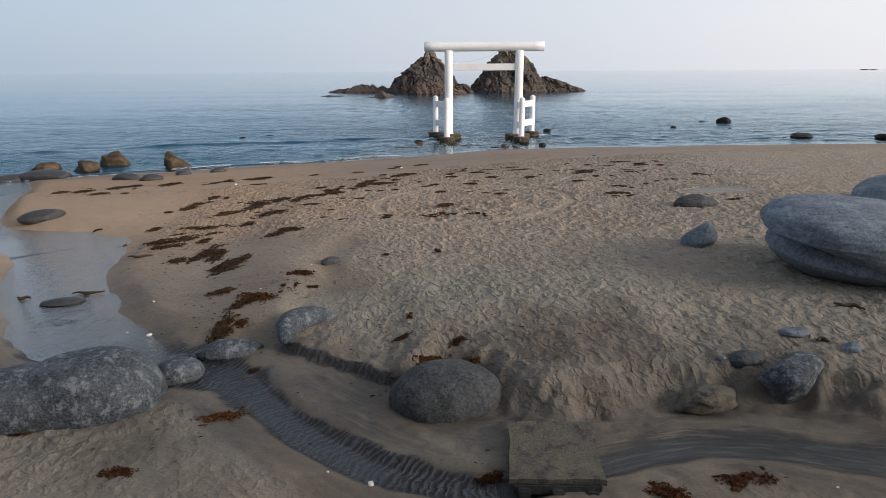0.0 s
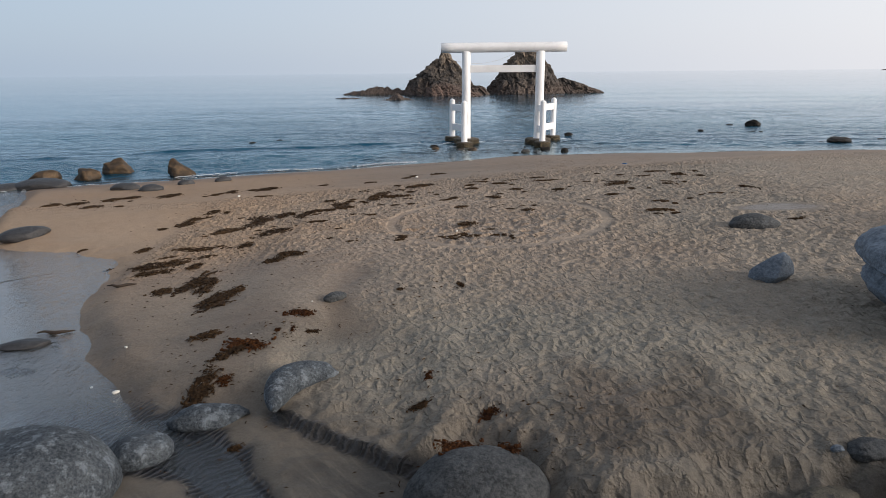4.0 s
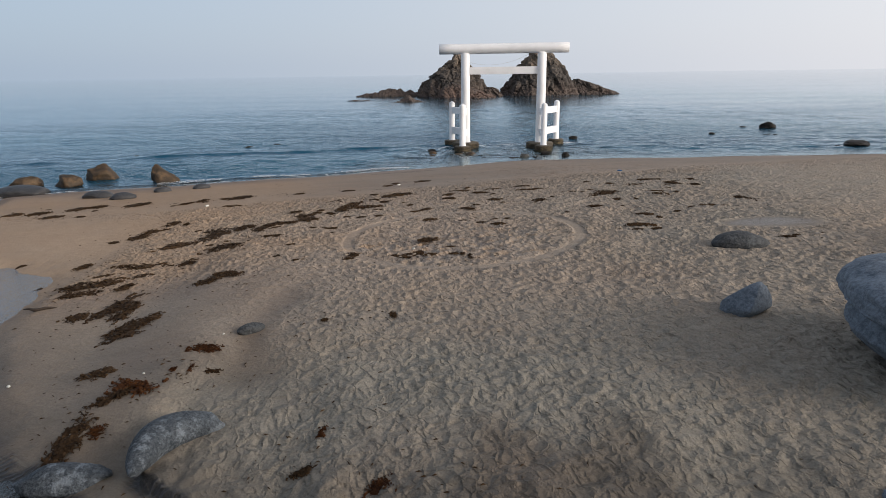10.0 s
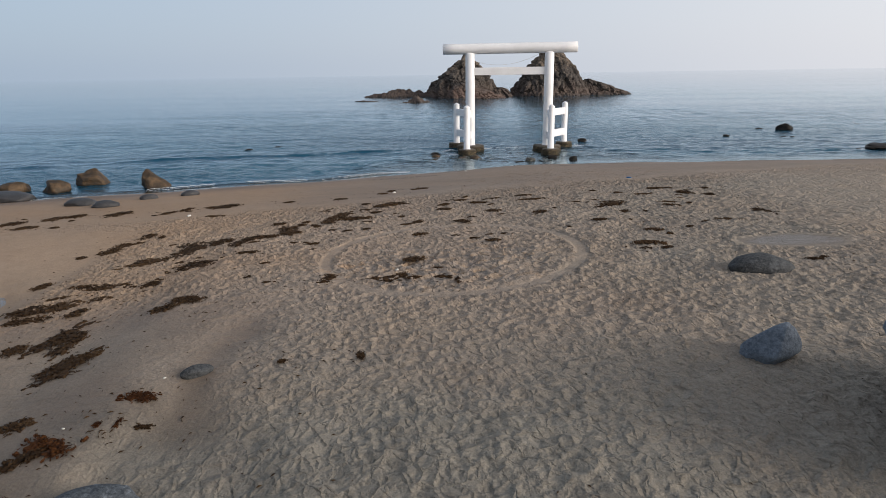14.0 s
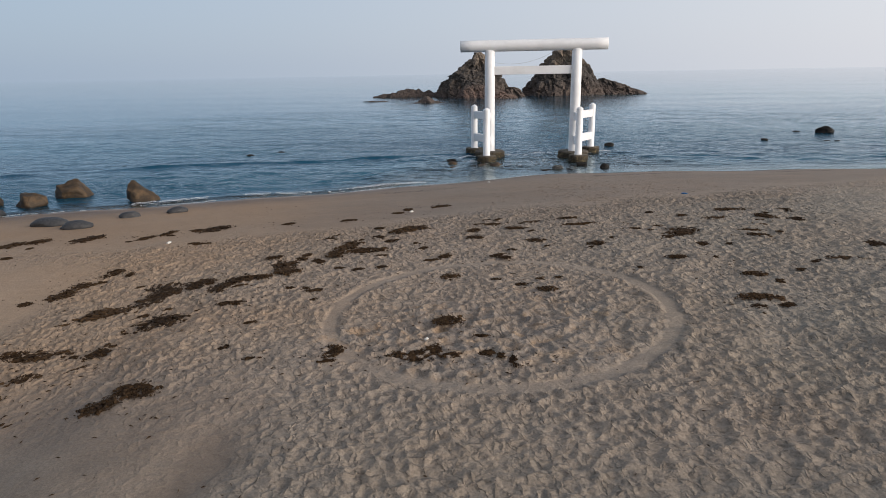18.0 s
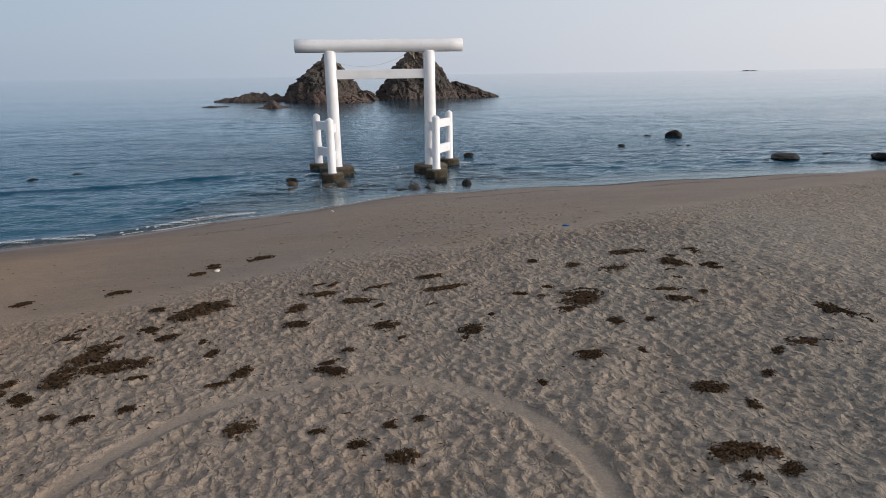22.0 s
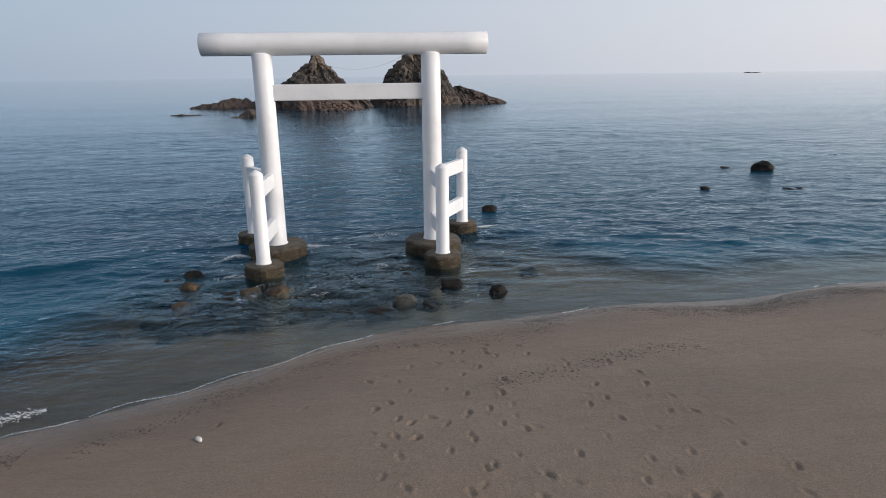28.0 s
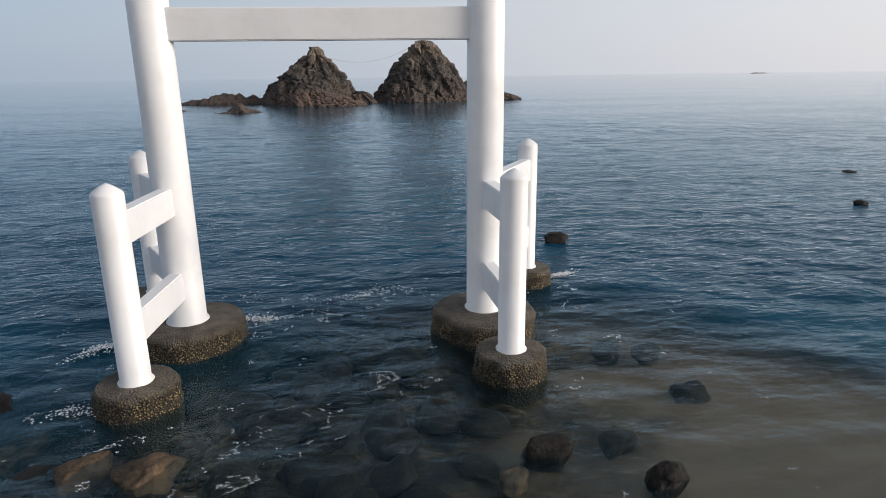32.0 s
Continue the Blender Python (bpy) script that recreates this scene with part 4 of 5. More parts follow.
# ---- the white gate in the sea ----
GATE = [(-3.24, 0.50), (2.92, 0.0)]  # feet of the two columns
GATE_FRONT = [(-3.53, -2.12), (2.92, -2.12)]
GATE_BACK = [(-4.36, 2.70), (4.68, 2.74)]
gate = tagged(new("torii_gate"), "tall white painted torii gate standing in shallow sea", "torii gate")
mid_x, mid_y = (GATE[0][0] + GATE[1][0]) / 2, (GATE[0][1] + GATE[1][1]) / 2
across = Vector((GATE[1][0] - GATE[0][0], GATE[1][1] - GATE[0][1], 0)).normalized()
for (cx, cy), (fx, fy), (bx, by) in zip(GATE, GATE_FRONT, GATE_BACK):
    part("column", lathe(bmesh.new(), [(0.40, 0.58), (0.42, 0.60), (0.42, 0.625), (0.375, 0.66), (0.37, 2.5), (0.365, 5.0), (0.36, 7.72), (0.32, 7.76)], 48, (cx, cy)), PAINT, gate)
    for px, py in ((fx, fy), (bx, by)):
        post = part("post", lathe(bmesh.new(), [(0.27, 0.55), (0.285, 0.57), (0.285, 0.59), (0.245, 0.62), (0.24, 3.70), (0.235, 3.735), (0.21, 3.765), (0.11, 3.84), (0.02, 3.885)], 36, (px, py)), PAINT, gate, "round white post with a domed cap")
        for low, high in ((2.86, 3.40), (1.16, 1.72)):
            part("rail", bar(bmesh.new(), (px, py, (low + high) / 2), (cx, cy, (low + high) / 2), 0.26, high - low), PAINT, gate, shade=False)
a = Vector((mid_x, mid_y, 8.07)) - across * 5.2
b = Vector((mid_x, mid_y, 8.07)) + across * 5.2
part("top_log", tube(bmesh.new(), [a, a + across * 0.015] + [a.lerp(b, k / 12) for k in range(1, 12)] + [b - across * 0.015, b], lambda f: 0.385 if f in (0.0, 1.0) else 0.402, 56), PAINT, gate, "round white top log with flat sawn ends")
part("tie_beam", bar(bmesh.new(), Vector((mid_x, mid_y, 6.36)) - across * 2.85, Vector((mid_x, mid_y, 6.36)) + across * 2.85, 0.30, 0.58), PAINT, gate, shade=False)


def plinth(at, r, top, seed):
    bm = lathe(bmesh.new(), [(r * 1.02, -0.9), (r * 1.03, -0.1), (r * 1.04, 0.15), (r * 1.0, 0.32), (r * 1.01, top - 0.12), (r * 0.985, top - 0.04), (r * 0.94, top), (r * 0.5, top + 0.012), (r * 0.1, top + 0.012)], 56, at, 0.06, seed)
    bmesh.ops.subdivide_edges(bm, edges=[e for e in bm.edges if e.calc_length() > 0.2 and max(v.co.z for v in e.verts) < top - 0.02], cuts=2)
    for v in bm.verts:
        if v.co.z < top - 0.03:
            out = Vector((v.co.x - at[0], v.co.y - at[1], 0)).normalized()
            v.co += out * 0.05 * noise.fractal(v.co * 5, 0.8, 2.0, 4)
    ob = part("concrete_plinth", bm, PLINTH, None)
    return tagged(ob, "round concrete footing crusted with barnacles and weed", "plinth", "footings of the gate")


for n, (p, r) in enumerate([(p, 1.10) for p in GATE] + [(p, 0.66) for p in GATE_FRONT] + [(p, 0.66) for p in GATE_BACK]):
    plinth(p, r, 0.60 if r > 1 else 0.57, n * 3.7 + 1)

# ---- the paired rocks out at sea ----
def crag(name, label, at, outline, deep, seed, lumps=(), cell=0.24):
    """A sea stack from its outline across (x, height), its depth, and lumps (x, y, radius, height)."""
    ox, oz = np.array(outline).T
    xs, ys = np.arange(ox[0] - 1.5, ox[-1] + 1.5, cell), np.arange(-deep - 2.0, deep + 2.0, cell)
    X, Y = np.meshgrid(xs, ys)
    wx = X + 0.9 * lattice(X, Y, 0.28, seed, 4) + 0.3 * lattice(X, Y, 1.1, seed + 1, 3)
    wy = Y + 1.3 * lattice(X, Y, 0.22, seed + 2, 4) + 0.3 * lattice(X, Y, 1.0, seed + 3, 3)
    tall = np.interp(wx, ox, oz, left=-1.5, right=-1.5)
    half = deep * (0.38 + 0.62 * np.clip(tall / oz.max(), 0, 1))
    Z = tall * np.clip(1 - np.abs(wy / half) ** 1.7, 0, 1) ** 0.72
    for lx, ly, lr, lh in lumps:
        q = np.hypot((wx - lx) / lr, (wy - ly) / (lr * 0.7))
        Z = np.maximum(Z, lh * np.clip(1 - q ** 1.5, 0, 1) ** 0.8)
    crest = np.clip(Z / 3, 0, 1)
    Z = Z + crest * (0.75 * lattice(X * 1.6, Y, 0.45, seed + 4, 4) - 0.6 * np.abs(lattice(X * 1.2 + 0.4 * Y, Y * 1.3, 0.6, seed + 5, 5)) - 0.30 + 0.30 * lattice(X, Y, 1.5, seed + 6, 3) - 0.30 * np.abs(lattice(X, Y, 1.1, seed + 7, 3)))
    Z = np.where(Z < 0.15, -0.8, Z)
    keep = (Z[:-1, :-1] > -0.5) | (Z[1:, :-1] > -0.5) | (Z[:-1, 1:] > -0.5) | (Z[1:, 1:] > -0.5)
    me = grid_mesh(name, xs, ys, Z, CRAG, keep=keep)
    ob = new(name, me)
    ob.location = at
    return tagged(ob, label, "sea rock")


def stack(name, profile, deep, seed, parent, at, turn=0.0, block=1.0, label="", mat=CRAG):
    """A block of broken rock: profile of (height, left edge, right edge), as deep as told at its foot, cut into slabs and cracks."""
    pz, pl, pr = np.array(profile, float).T
    rings, sides = 84, 150
    bm = bmesh.new()
    foot = pr[0] - pl[0]
    rows = []
    for k in range(rings + 1):
        z = pz[0] + (pz[-1] - pz[0]) * (k / rings) ** 0.9
        l, r = np.interp(z, pz, pl), np.interp(z, pz, pr)
        half, mid = (r - l) / 2, (l + r) / 2
        back = deep * (half * 2 / foot) ** 0.8
        row = []
        for n in range(sides):
            a = 2 * math.pi * n / sides
            c, q = math.cos(a), math.sin(a)
            p = Vector((mid + half * math.copysign(abs(c) ** 0.85, c), back * math.copysign(abs(q) ** 0.85, q), z))
            # leaning slabs, then cracks between them, then crumbling
            w = Vector((p.x * 1.0 + 0.45 * p.z, p.y * 0.9, p.z * 0.30 - 0.25 * p.x)) * (0.50 / block) + Vector((seed, 0, seed * 0.3))
            w += noise.noise_vector(p * 0.35 + Vector((0, seed, 0))) * 0.35
            near, points = noise.voronoi(w)
            step = noise.cell(points[0] * 7.3 + Vector((seed, 3.1, 0)))
            gap = min(1.0, (near[1] - near[0]) / 0.16)
            out = 0.75 * block * (step - 0.45) - 0.45 * block * (1 - gap)
            out += 0.7 * block * noise.fractal(p * 0.25 + Vector((seed, seed, 0)), 0.8, 2.1, 5) - 0.5 * block * abs(noise.fractal(Vector((p.x, p.y, p.z * 0.5)) * 0.9 + Vector((0, 0, seed)), 0.8, 2.2, 4)) - 0.15 * block
            fade = min(1.0, half / (2.2 * block))
            way = Vector((c, q * 0.9, 0.25)).normalized()
            row.append(bm.verts.new(p + way * out * fade))
        rows.append(row)
    for a, b in zip(rows[:-1], rows[1:]):
        for n in range(sides):
            bm.faces.new((a[n], a[(n + 1) % sides], b[(n + 1) % sides], b[n]))
    bm.faces.new(rows[0][::-1])
    bm.faces.new(rows[-1])
    ob = part(name, bm, mat, parent, label)
    for edge in ob.data.polygons:
        edge.use_smooth = False
    ob.matrix_world = pose(*at, 0, 0, turn)
    return ob


pointed = tagged(new("rock_islet"), "jagged dark sea stack with a pointed top and rusty foot", "sea rock")
stack("peak", [(-0.9, -12.6, 12.0), (0.5, -11.4, 10.6), (2.0, -11.0, 8.6), (3.6, -10.6, 7.6), (5.2, -8.4, 6.6), (6.6, -6.2, 5.2), (7.9, -4.0, 4.2), (9.2, -2.3, 3.2), (10.0, -1.9, 2.5), (10.8, -1.6, 2.0), (11.4, -0.9, 1.2)], 10.0, 41, pointed, (-3.0, 125, 0))
stack("buttress", [(-0.9, -6.2, 11.0), (0.4, -5.6, 9.6), (1.6, -5.0, 6.8), (2.8, -4.6, 3.4), (3.9, -4.2, 0.0), (4.7, -3.7, -2.3)], 6.0, 43, pointed, (-3.0, 111.5, 0), -8, 0.6, "broken rusty brown rock leaning on the peak", RUSTY_CRAG)
stack("ledge", [(-0.9, -4.0, 4.4), (0.6, -3.2, 3.2), (1.8, -2.2, 1.6), (2.6, -1.2, 0.2)], 3.6, 45, pointed, (6.2, 121, 0), 0, 0.5)
blunt = tagged(new("rock_islet"), "broad dark sea stack with a blunt tan top and low tail", "sea rock")
stack("peak", [(-0.9, -11.2, 12.4), (0.4, -10.6, 11.2), (2.4, -9.6, 9.8), (4.6, -8.0, 8.7), (6.8, -6.4, 7.6), (9.0, -5.0, 6.2), (10.6, -4.0, 5.0), (11.6, -3.3, 4.0), (12.3, -2.4, 2.8), (12.8, -1.4, 1.6)], 10.5, 47, blunt, (19.4, 127, 0))
stack("tail", [(-0.9, -8.6, 9.6), (0.3, -8.2, 8.4), (1.2, -7.6, 6.2), (2.2, -7.0, 3.4), (3.0, -6.2, 1.6), (3.8, -5.4, -1.0), (4.4, -4.8, -3.0)], 4.5, 49, blunt, (33.4, 126, 0), 0, 0.6, "low broken tail of the stack", CRAG)
crag("low_reef", "long low jagged brown reef beside the stack", (-23.0, 128, 0), [(-8.6, 0.3), (-7.5, 1.0), (-4.5, 1.5), (-1.5, 2.2), (1.5, 2.9), (4.0, 2.4), (7.0, 1.9), (9.5, 1.6), (10.5, 0.4)], 3.2, 53, cell=0.2)
crag("low_reef", "small rounded brown reef rock awash in the sea", (-14.7, 91.5, 0), [(-3.4, 0.2), (-2.2, 0.5), (-1.2, 1.3), (0.2, 1.9), (1.4, 1.2), (2.0, 0.6), (4.2, 0.3)], 1.7, 59, cell=0.12)
crag("low_reef", "flat dark reef awash in the sea", (-27.5, 101, 0), [(-1.8, 0.2), (-0.6, 0.55), (0.8, 0.4), (3.6, 0.2)], 0.9, 61, cell=0.1)
bm = bmesh.new()
tube(bm, [(-2.2 + 19.6 * k / 24, 125 + 1.4 * k / 24, 9.9 + 1.6 * k / 24 - 2.3 * (1 - ((k - 12) / 12) ** 2)) for k in range(25)], 0.022, 8)
tagged(part("straw_rope", bm, ROPE, None), "long straw rope sagging between the paired rocks", "rope")
crag("distant_islet", "faint low islet on the horizon", (1420, 1960, 0), [(-26, 0.3), (-18, 3.0), (-4, 4.0), (8, 2.2), (20, 3.4), (34, 2.0), (40, 0.3)], 10, 63, cell=1.5)

# ---- rocks awash ----
AWASH = [(29.2, 15.4, 0.85, 0.55), (28.3, -1.0, 1.35, 0.40), (34.6, -3.0, 0.9, 0.42), (20.9, 9.4, 0.3, 0.21), (6.9, 6.6, 0.46, 0.26), (40.0, 21.2, 1.1, 0.12), (25.8, 8.5, 0.7, 0.10), (33.0, 0.6, 0.8, 0.12), (26.6, 8.6, 0.55, 0.10), (27.4, 17.2, 0.9, 0.12), (26.6, -1.6, 0.8, 0.14), (-20.2, 4.4, 0.9, 0.16), (-22.4, 3.0, 0.6, 0.14), (-17.4, 5.9, 0.5, 0.10), (-15.2, 6.6, 0.4, 0.08), (-29.6, -2.9, 0.6, 0.12)]
for n, (x, y, r, h) in enumerate(AWASH):
    low = 0.6 if h < 0.2 else 1.0
    stone("sea_rock", "dark wet rock awash in the sea", (x, y), (r * low, r * 0.75 * low, h * (0.8 + 0.8 * (1 - low))), n * 47, 100 + n, BLACK_STONE, 0.28 if h > 0.2 else 0.46, SEA_LEVEL - 0.03 - 0.05 * (h < 0.2), "rocks awash", rough=0.20, planes=7, tight=0.78)
# x, y, half width, height above the water, how far the top leans along the shore
BOULDERS = [(-29.2, -17.2, 1.35, 0.66, 0.55), (-26.6, -16.8, 1.05, 0.80, -0.25), (-26.0, -14.3, 1.25, 0.95, -0.35), (-21.7, -15.4, 1.02, 1.00, -0.40)]
for n, (x, y, r, h, lean) in enumerate(BOULDERS):
    ob = stone("shore_boulder", "big rust-brown boulder standing in the surf", (x, y), (r, r * 0.72, h * 0.72), 0, 130 + n, BROWN_STONE, 0.26, SEA_LEVEL - 0.06, "boulders in the surf", rough=0.18, planes=11, tight=0.66)
    for v in ob.data.vertices:
        f = min(1, max(0, v.co.z / (h * 0.72) + 0.4)) / 1.4
        v.co.x = v.co.x * (1 - 0.50 * f) + lean * r * f
        v.co.y *= 1 - 0.35 * f
        v.co.z *= 1 + 0.10 * f
for n, (x, y, r, h) in enumerate([(-27.8, -19.4, 1.6, 0.42), (-21.4, -23.2, 0.72, 0.26), (-19.8, -24.0, 0.6, 0.24), (-19.0, -21.6, 0.42, 0.2), (-17.4, -20.6, 0.45, 0.2), (-19.8, -33.6, 0.8, 0.26), (-29.5, -19.8, 1.2, 0.3)]):
    stone("beach_stone", "smooth dark grey stone half sunk in wet sand", (x, y), (r, r * 0.62, h), 8 * n, 140 + n, WET_STONE, 0.36, None, "stones by the surf", rough=0.07, planes=4)
# round the feet of the gate
# (x, y, half width, half height, top above the water, brown)
FEET = [(-5.93, -2.95, 0.44, 0.42, 0.14, 1), (-2.88, -4.16, 0.50, 0.40, 0.15, 1), (-3.87, -3.81, 0.48, 0.40, 0.04, 1), (-5.83, -4.75, 0.46, 0.34, 0.10, 1), (-4.64, -4.48, 0.62, 0.42, 0.03, 0), (-6.05, -1.63, 0.58, 0.48, 0.07, 0), (2.76, -4.72, 0.46, 0.46, 0.24, 0),
        (4.11, -5.65, 0.36, 0.42, 0.20, 0), (3.93, -4.42, 0.44, 0.40, 0.02, 0), (1.66, -6.30, 0.48, 0.34, 0.08, 0), (-0.87, -6.39, 0.52, 0.30, 0.015, 0), (0.14, -6.55, 0.66, 0.32, 0.012, 0), (-2.01, -5.96, 0.34, 0.28, 0.02, 0), (2.09, -5.15, 0.30, 0.26, 0.03, 1)]
DROWNED = [(-6.6, -1.94, 0.42), (-0.96, -2.79, 0.58), (0.47, -2.93, 0.62), (1.43, -3.04, 0.60), (1.66, -4.57, 0.46), (-1.26, -5.23, 0.55), (-4.29, -5.51, 0.62), (-4.27, -6.27, 0.58), (-3.55, -6.4, 0.50), (0.75, -3.79, 0.36), (-0.49, -4.37, 0.62), (-1.76, -4.12, 0.55), (-0.09, -5.46, 0.48), (5.92, -3.13, 0.42), (-5.3, -5.9, 0.5), (0.5, -4.6, 0.5), (-2.6, -5.2, 0.5), (2.1, -3.4, 0.5)]
for n, (x, y, r, h, top, brown) in enumerate(FEET):
    stone("tidal_rock", "rust-brown rock just breaking the water" if brown else "black weedy rock in clear shallow water", (x, y), (r, r * 0.74, h * 0.75), 31 * n, 160 + n, BROWN_STONE if brown else BLACK_STONE, 0.5, SEA_LEVEL + top - h * 0.645, "rocks round the gate", rough=0.22, planes=14, tight=0.72)
for n, (x, y, r) in enumerate(DROWNED):
    stone("tidal_rock", "black weedy rock under clear shallow water", (x, y), (r, r * 0.7, r * 0.6), 41 * n, 180 + n, BLACK_STONE, 0.5, SEA_LEVEL - 0.035 - 0.02 * (n % 3) - r * 0.54, "rocks round the gate", detail=3, rough=0.2, planes=12, tight=0.78)
for n in range(128):
    x, y = rs.normal(-2.6, 3.0), rs.uniform(-6.8, 1.8)
    if all(math.hypot(x - p[0], y - p[1]) > 1.45 for p in GATE + GATE_FRONT + GATE_BACK):
        r = rs.uniform(0.28, 0.62)
        stone("tidal_rock", "black weedy rock under clear shallow water", (x, y), (r, r * 0.7, r * 0.55), 53 * n, 210 + n, BLACK_STONE, 0.5, SEA_LEVEL - rs.uniform(0.03, 0.16) - r * 0.5, "rocks round the gate", detail=3, rough=0.2, planes=10)
stone("barnacled_rock", "rounded rock white with barnacles at the water's edge", (1.05, -5.95), (0.44, 0.27, 0.30), 18, 330, BARNACLE, 0.5, 0.13, rough=0.08, planes=4)

# ---- stones on the beach ----
stone("beach_stone", "small smooth grey stone in a hollow of the sand", (-8.15, -41.7), (0.27, 0.15, 0.12), 38, 240, DUSK_STONE, 0.36, float(beach(-8.15, -41.7)) - 0.08, rough=0.05, planes=3)
stone("beach_stone", "low dark grey stone in trodden sand", (2.85, -37.4), (0.72, 0.40, 0.30), 0, 241, DUSK_STONE, 0.42, rough=0.08, planes=5)
stone("beach_stone", "blue-grey pyramid-shaped stone on trodden sand", (1.02, -41.75), (0.47, 0.36, 0.47), -8, 247, GRANITE, 0.40, rough=0.04, planes=2, box=1.22, lean=0.22, detail=5)
stone("beach_stone", "curved grey stone half buried in the bank", (-8.45, -44.75), (0.78, 0.31, 0.26), 52, 243, LICHEN, 0.36, 1.16, rough=0.06, planes=2, bend=0.50)
stone("stream_stone", "flat dark stone at the stream's edge", (-9.65, -45.35), (0.66, 0.28, 0.20), 4, 244, LICHEN, 0.34, 0.86, rough=0.10, planes=4)
stone("stream_stone", "pale round stone in the stream", (-10.3, -46.25), (0.46, 0.38, 0.25), 20, 245, LICHEN, 0.34, 0.84, rough=0.06, planes=4)
stone("stream_stone", "dark flat stone lying in shallow stream water", (-14.5, -42.2), (0.50, 0.24, 0.10), 15, 246, WET_STONE, 0.3, 0.76, rough=0.08, planes=4)
big = tagged(new("granite_boulder"), "long rounded grey boulder with pale lichen by the stream", "boulder")
ob = part("boulder_body", rock_mesh((1.08, 0.85, 0.72), 250, 2, 0.05, 5), LICHEN, big)
ob.matrix_world = pose(-11.25, -47.25, 1.12, 0, 4, 12)
ob = part("boulder_shoulder", rock_mesh((1.75, 0.80, 0.58), 251, 2, 0.05, 5), LICHEN, big)
ob.matrix_world = pose(-12.35, -47.45, 1.04, 0, -7, 4)
stone("granite_boulder", "round dark grey boulder bedded in the stream bank", (-5.52, -47.45), (0.93, 0.70, 0.56), 5, 252, DUSK_STONE, 0.46, 0.95, rough=0.06, planes=1, detail=5)
stone("bank_stone", "angular blue-grey stone sticking out of the bank", (0.06, -47.62), (0.56, 0.40, 0.42), 35, 260, LICHEN, 0.46, 1.20, "stones in the bank", rough=0.06, planes=9, tight=0.78, box=3.5, detail=5)
stone("bank_stone", "flat dark stone level with the sand of the bank", (-0.52, -47.3), (0.34, 0.20, 0.14), 10, 261, DUSK_STONE, 0.42, 1.44, "stones in the bank", rough=0.12, planes=7)
stone("bank_stone", "long sandy ledge of stone under the bank", (-1.40, -47.85), (0.58, 0.25, 0.20), 20, 262, SLAB, 0.50, 1.06, "stones in the bank", rough=0.14, planes=9, tight=0.85, box=3.2)
for n, (x, y, sx, sy, sz, a, z) in enumerate([(0.62, -46.7, 0.27, 0.15, 0.09, 0, 1.63), (1.32, -47.2, 0.21, 0.15, 0.10, 40, 1.55), (-0.95, -47.3, 0.09, 0.06, 0.06, 0, 1.47)]):
    stone("bank_stone", "small grey stone set in the sand of the bank", (x, y), (sx, sy, sz), a, 263 + n, GRANITE, 0.38, z, "stones in the bank", rough=0.10, planes=8)

def whale(long, wide, high, seed, nose, drop, belly, lip=1.0):
    """A worn block that is blunt at its nose (-x), swells behind it and sinks away to the tail; belly pulls its underside in, lip lifts it under the nose."""
    bm = bmesh.new()
    bmesh.ops.create_icosphere(bm, subdivisions=6, radius=1)
    for v in bm.verts:
        c = v.co.copy()
        c /= (abs(c.x) ** nose + abs(c.y) ** 2.4 + abs(c.z) ** 2.5) ** (1 / 2.6)
        w = noise.fractal(c * 1.1 + Vector((seed, 0, 0)), 0.9, 2.1, 4) * 0.035 + noise.fractal(c * 5 + Vector((0, seed, 0)), 0.8, 2.0, 4) * 0.012
        c *= 1 + w
        if c.z < 0:
            c.z *= lip + (1.25 - lip) * float(smooth(-0.85, 0.05, c.x)) if lip < 1 else 1.0
            c.y *= 1 + belly * c.z
            c.x += -belly * 0.45 * c.z * (c.x < 0) * -c.x
        v.co = Vector((c.x * long, c.y * wide, c.z * high - drop * max(0.0, c.x + 0.4) ** 2))
    return bm


cleft = tagged(new("cleft_boulder"), "huge blue-grey boulder split by a level crack, on sand", "boulder")
ob = part("lower_block", whale(2.46, 1.50, 0.66, 271, 2.6, 0.0, 0.55), GRANITE, cleft)
ob.matrix_world = pose(3.98, -44.42, 2.20, 3, 6, -13)
ob = part("upper_block", whale(2.42, 1.70, 0.62, 272, 3.2, 0.10, 0.0, 0.34), GRANITE, cleft)
ob.matrix_world = pose(3.80, -44.45, 2.78, 3, 4, -12)
stone("granite_boulder", "tall blue-grey boulder on sand behind the split one", (9.0, -38.4), (1.7, 1.4, 0.74), 20, 275, GRANITE, 0.38, rough=0.06, planes=9, detail=5)

# ---- the slab in the stream ----
slab = tagged(new("concrete_slab"), "broken square concrete slab tilted over the stream", "slab")
bm = bmesh.new()
bmesh.ops.create_cube(bm, size=1)
bmesh.ops.subdivide_edges(bm, edges=bm.edges[:], cuts=10, use_grid_fill=True)
for v in bm.verts:
    v.co = Vector((v.co.x * 1.22, v.co.y * 1.24, v.co.z * 0.09))
    v.co += Vector((noise.noise(v.co * 2.2), noise.noise(v.co * 2.3 + Vector((5, 0, 0))), 0.5 * noise.noise(v.co * 2.0 + Vector((0, 9, 0))))) * 0.05
ob = part("slab_top", bm, SLAB, slab)
ob.matrix_world = pose(-4.14, -49.22, 1.11, 4, -3, -8)
part("slab_rim", bar(bmesh.new(), (-4.76, -49.72, 0.95), (-3.66, -49.86, 1.00), 0.16, 0.16), WET_STONE, slab, "dark wet lower rim", shade=False)
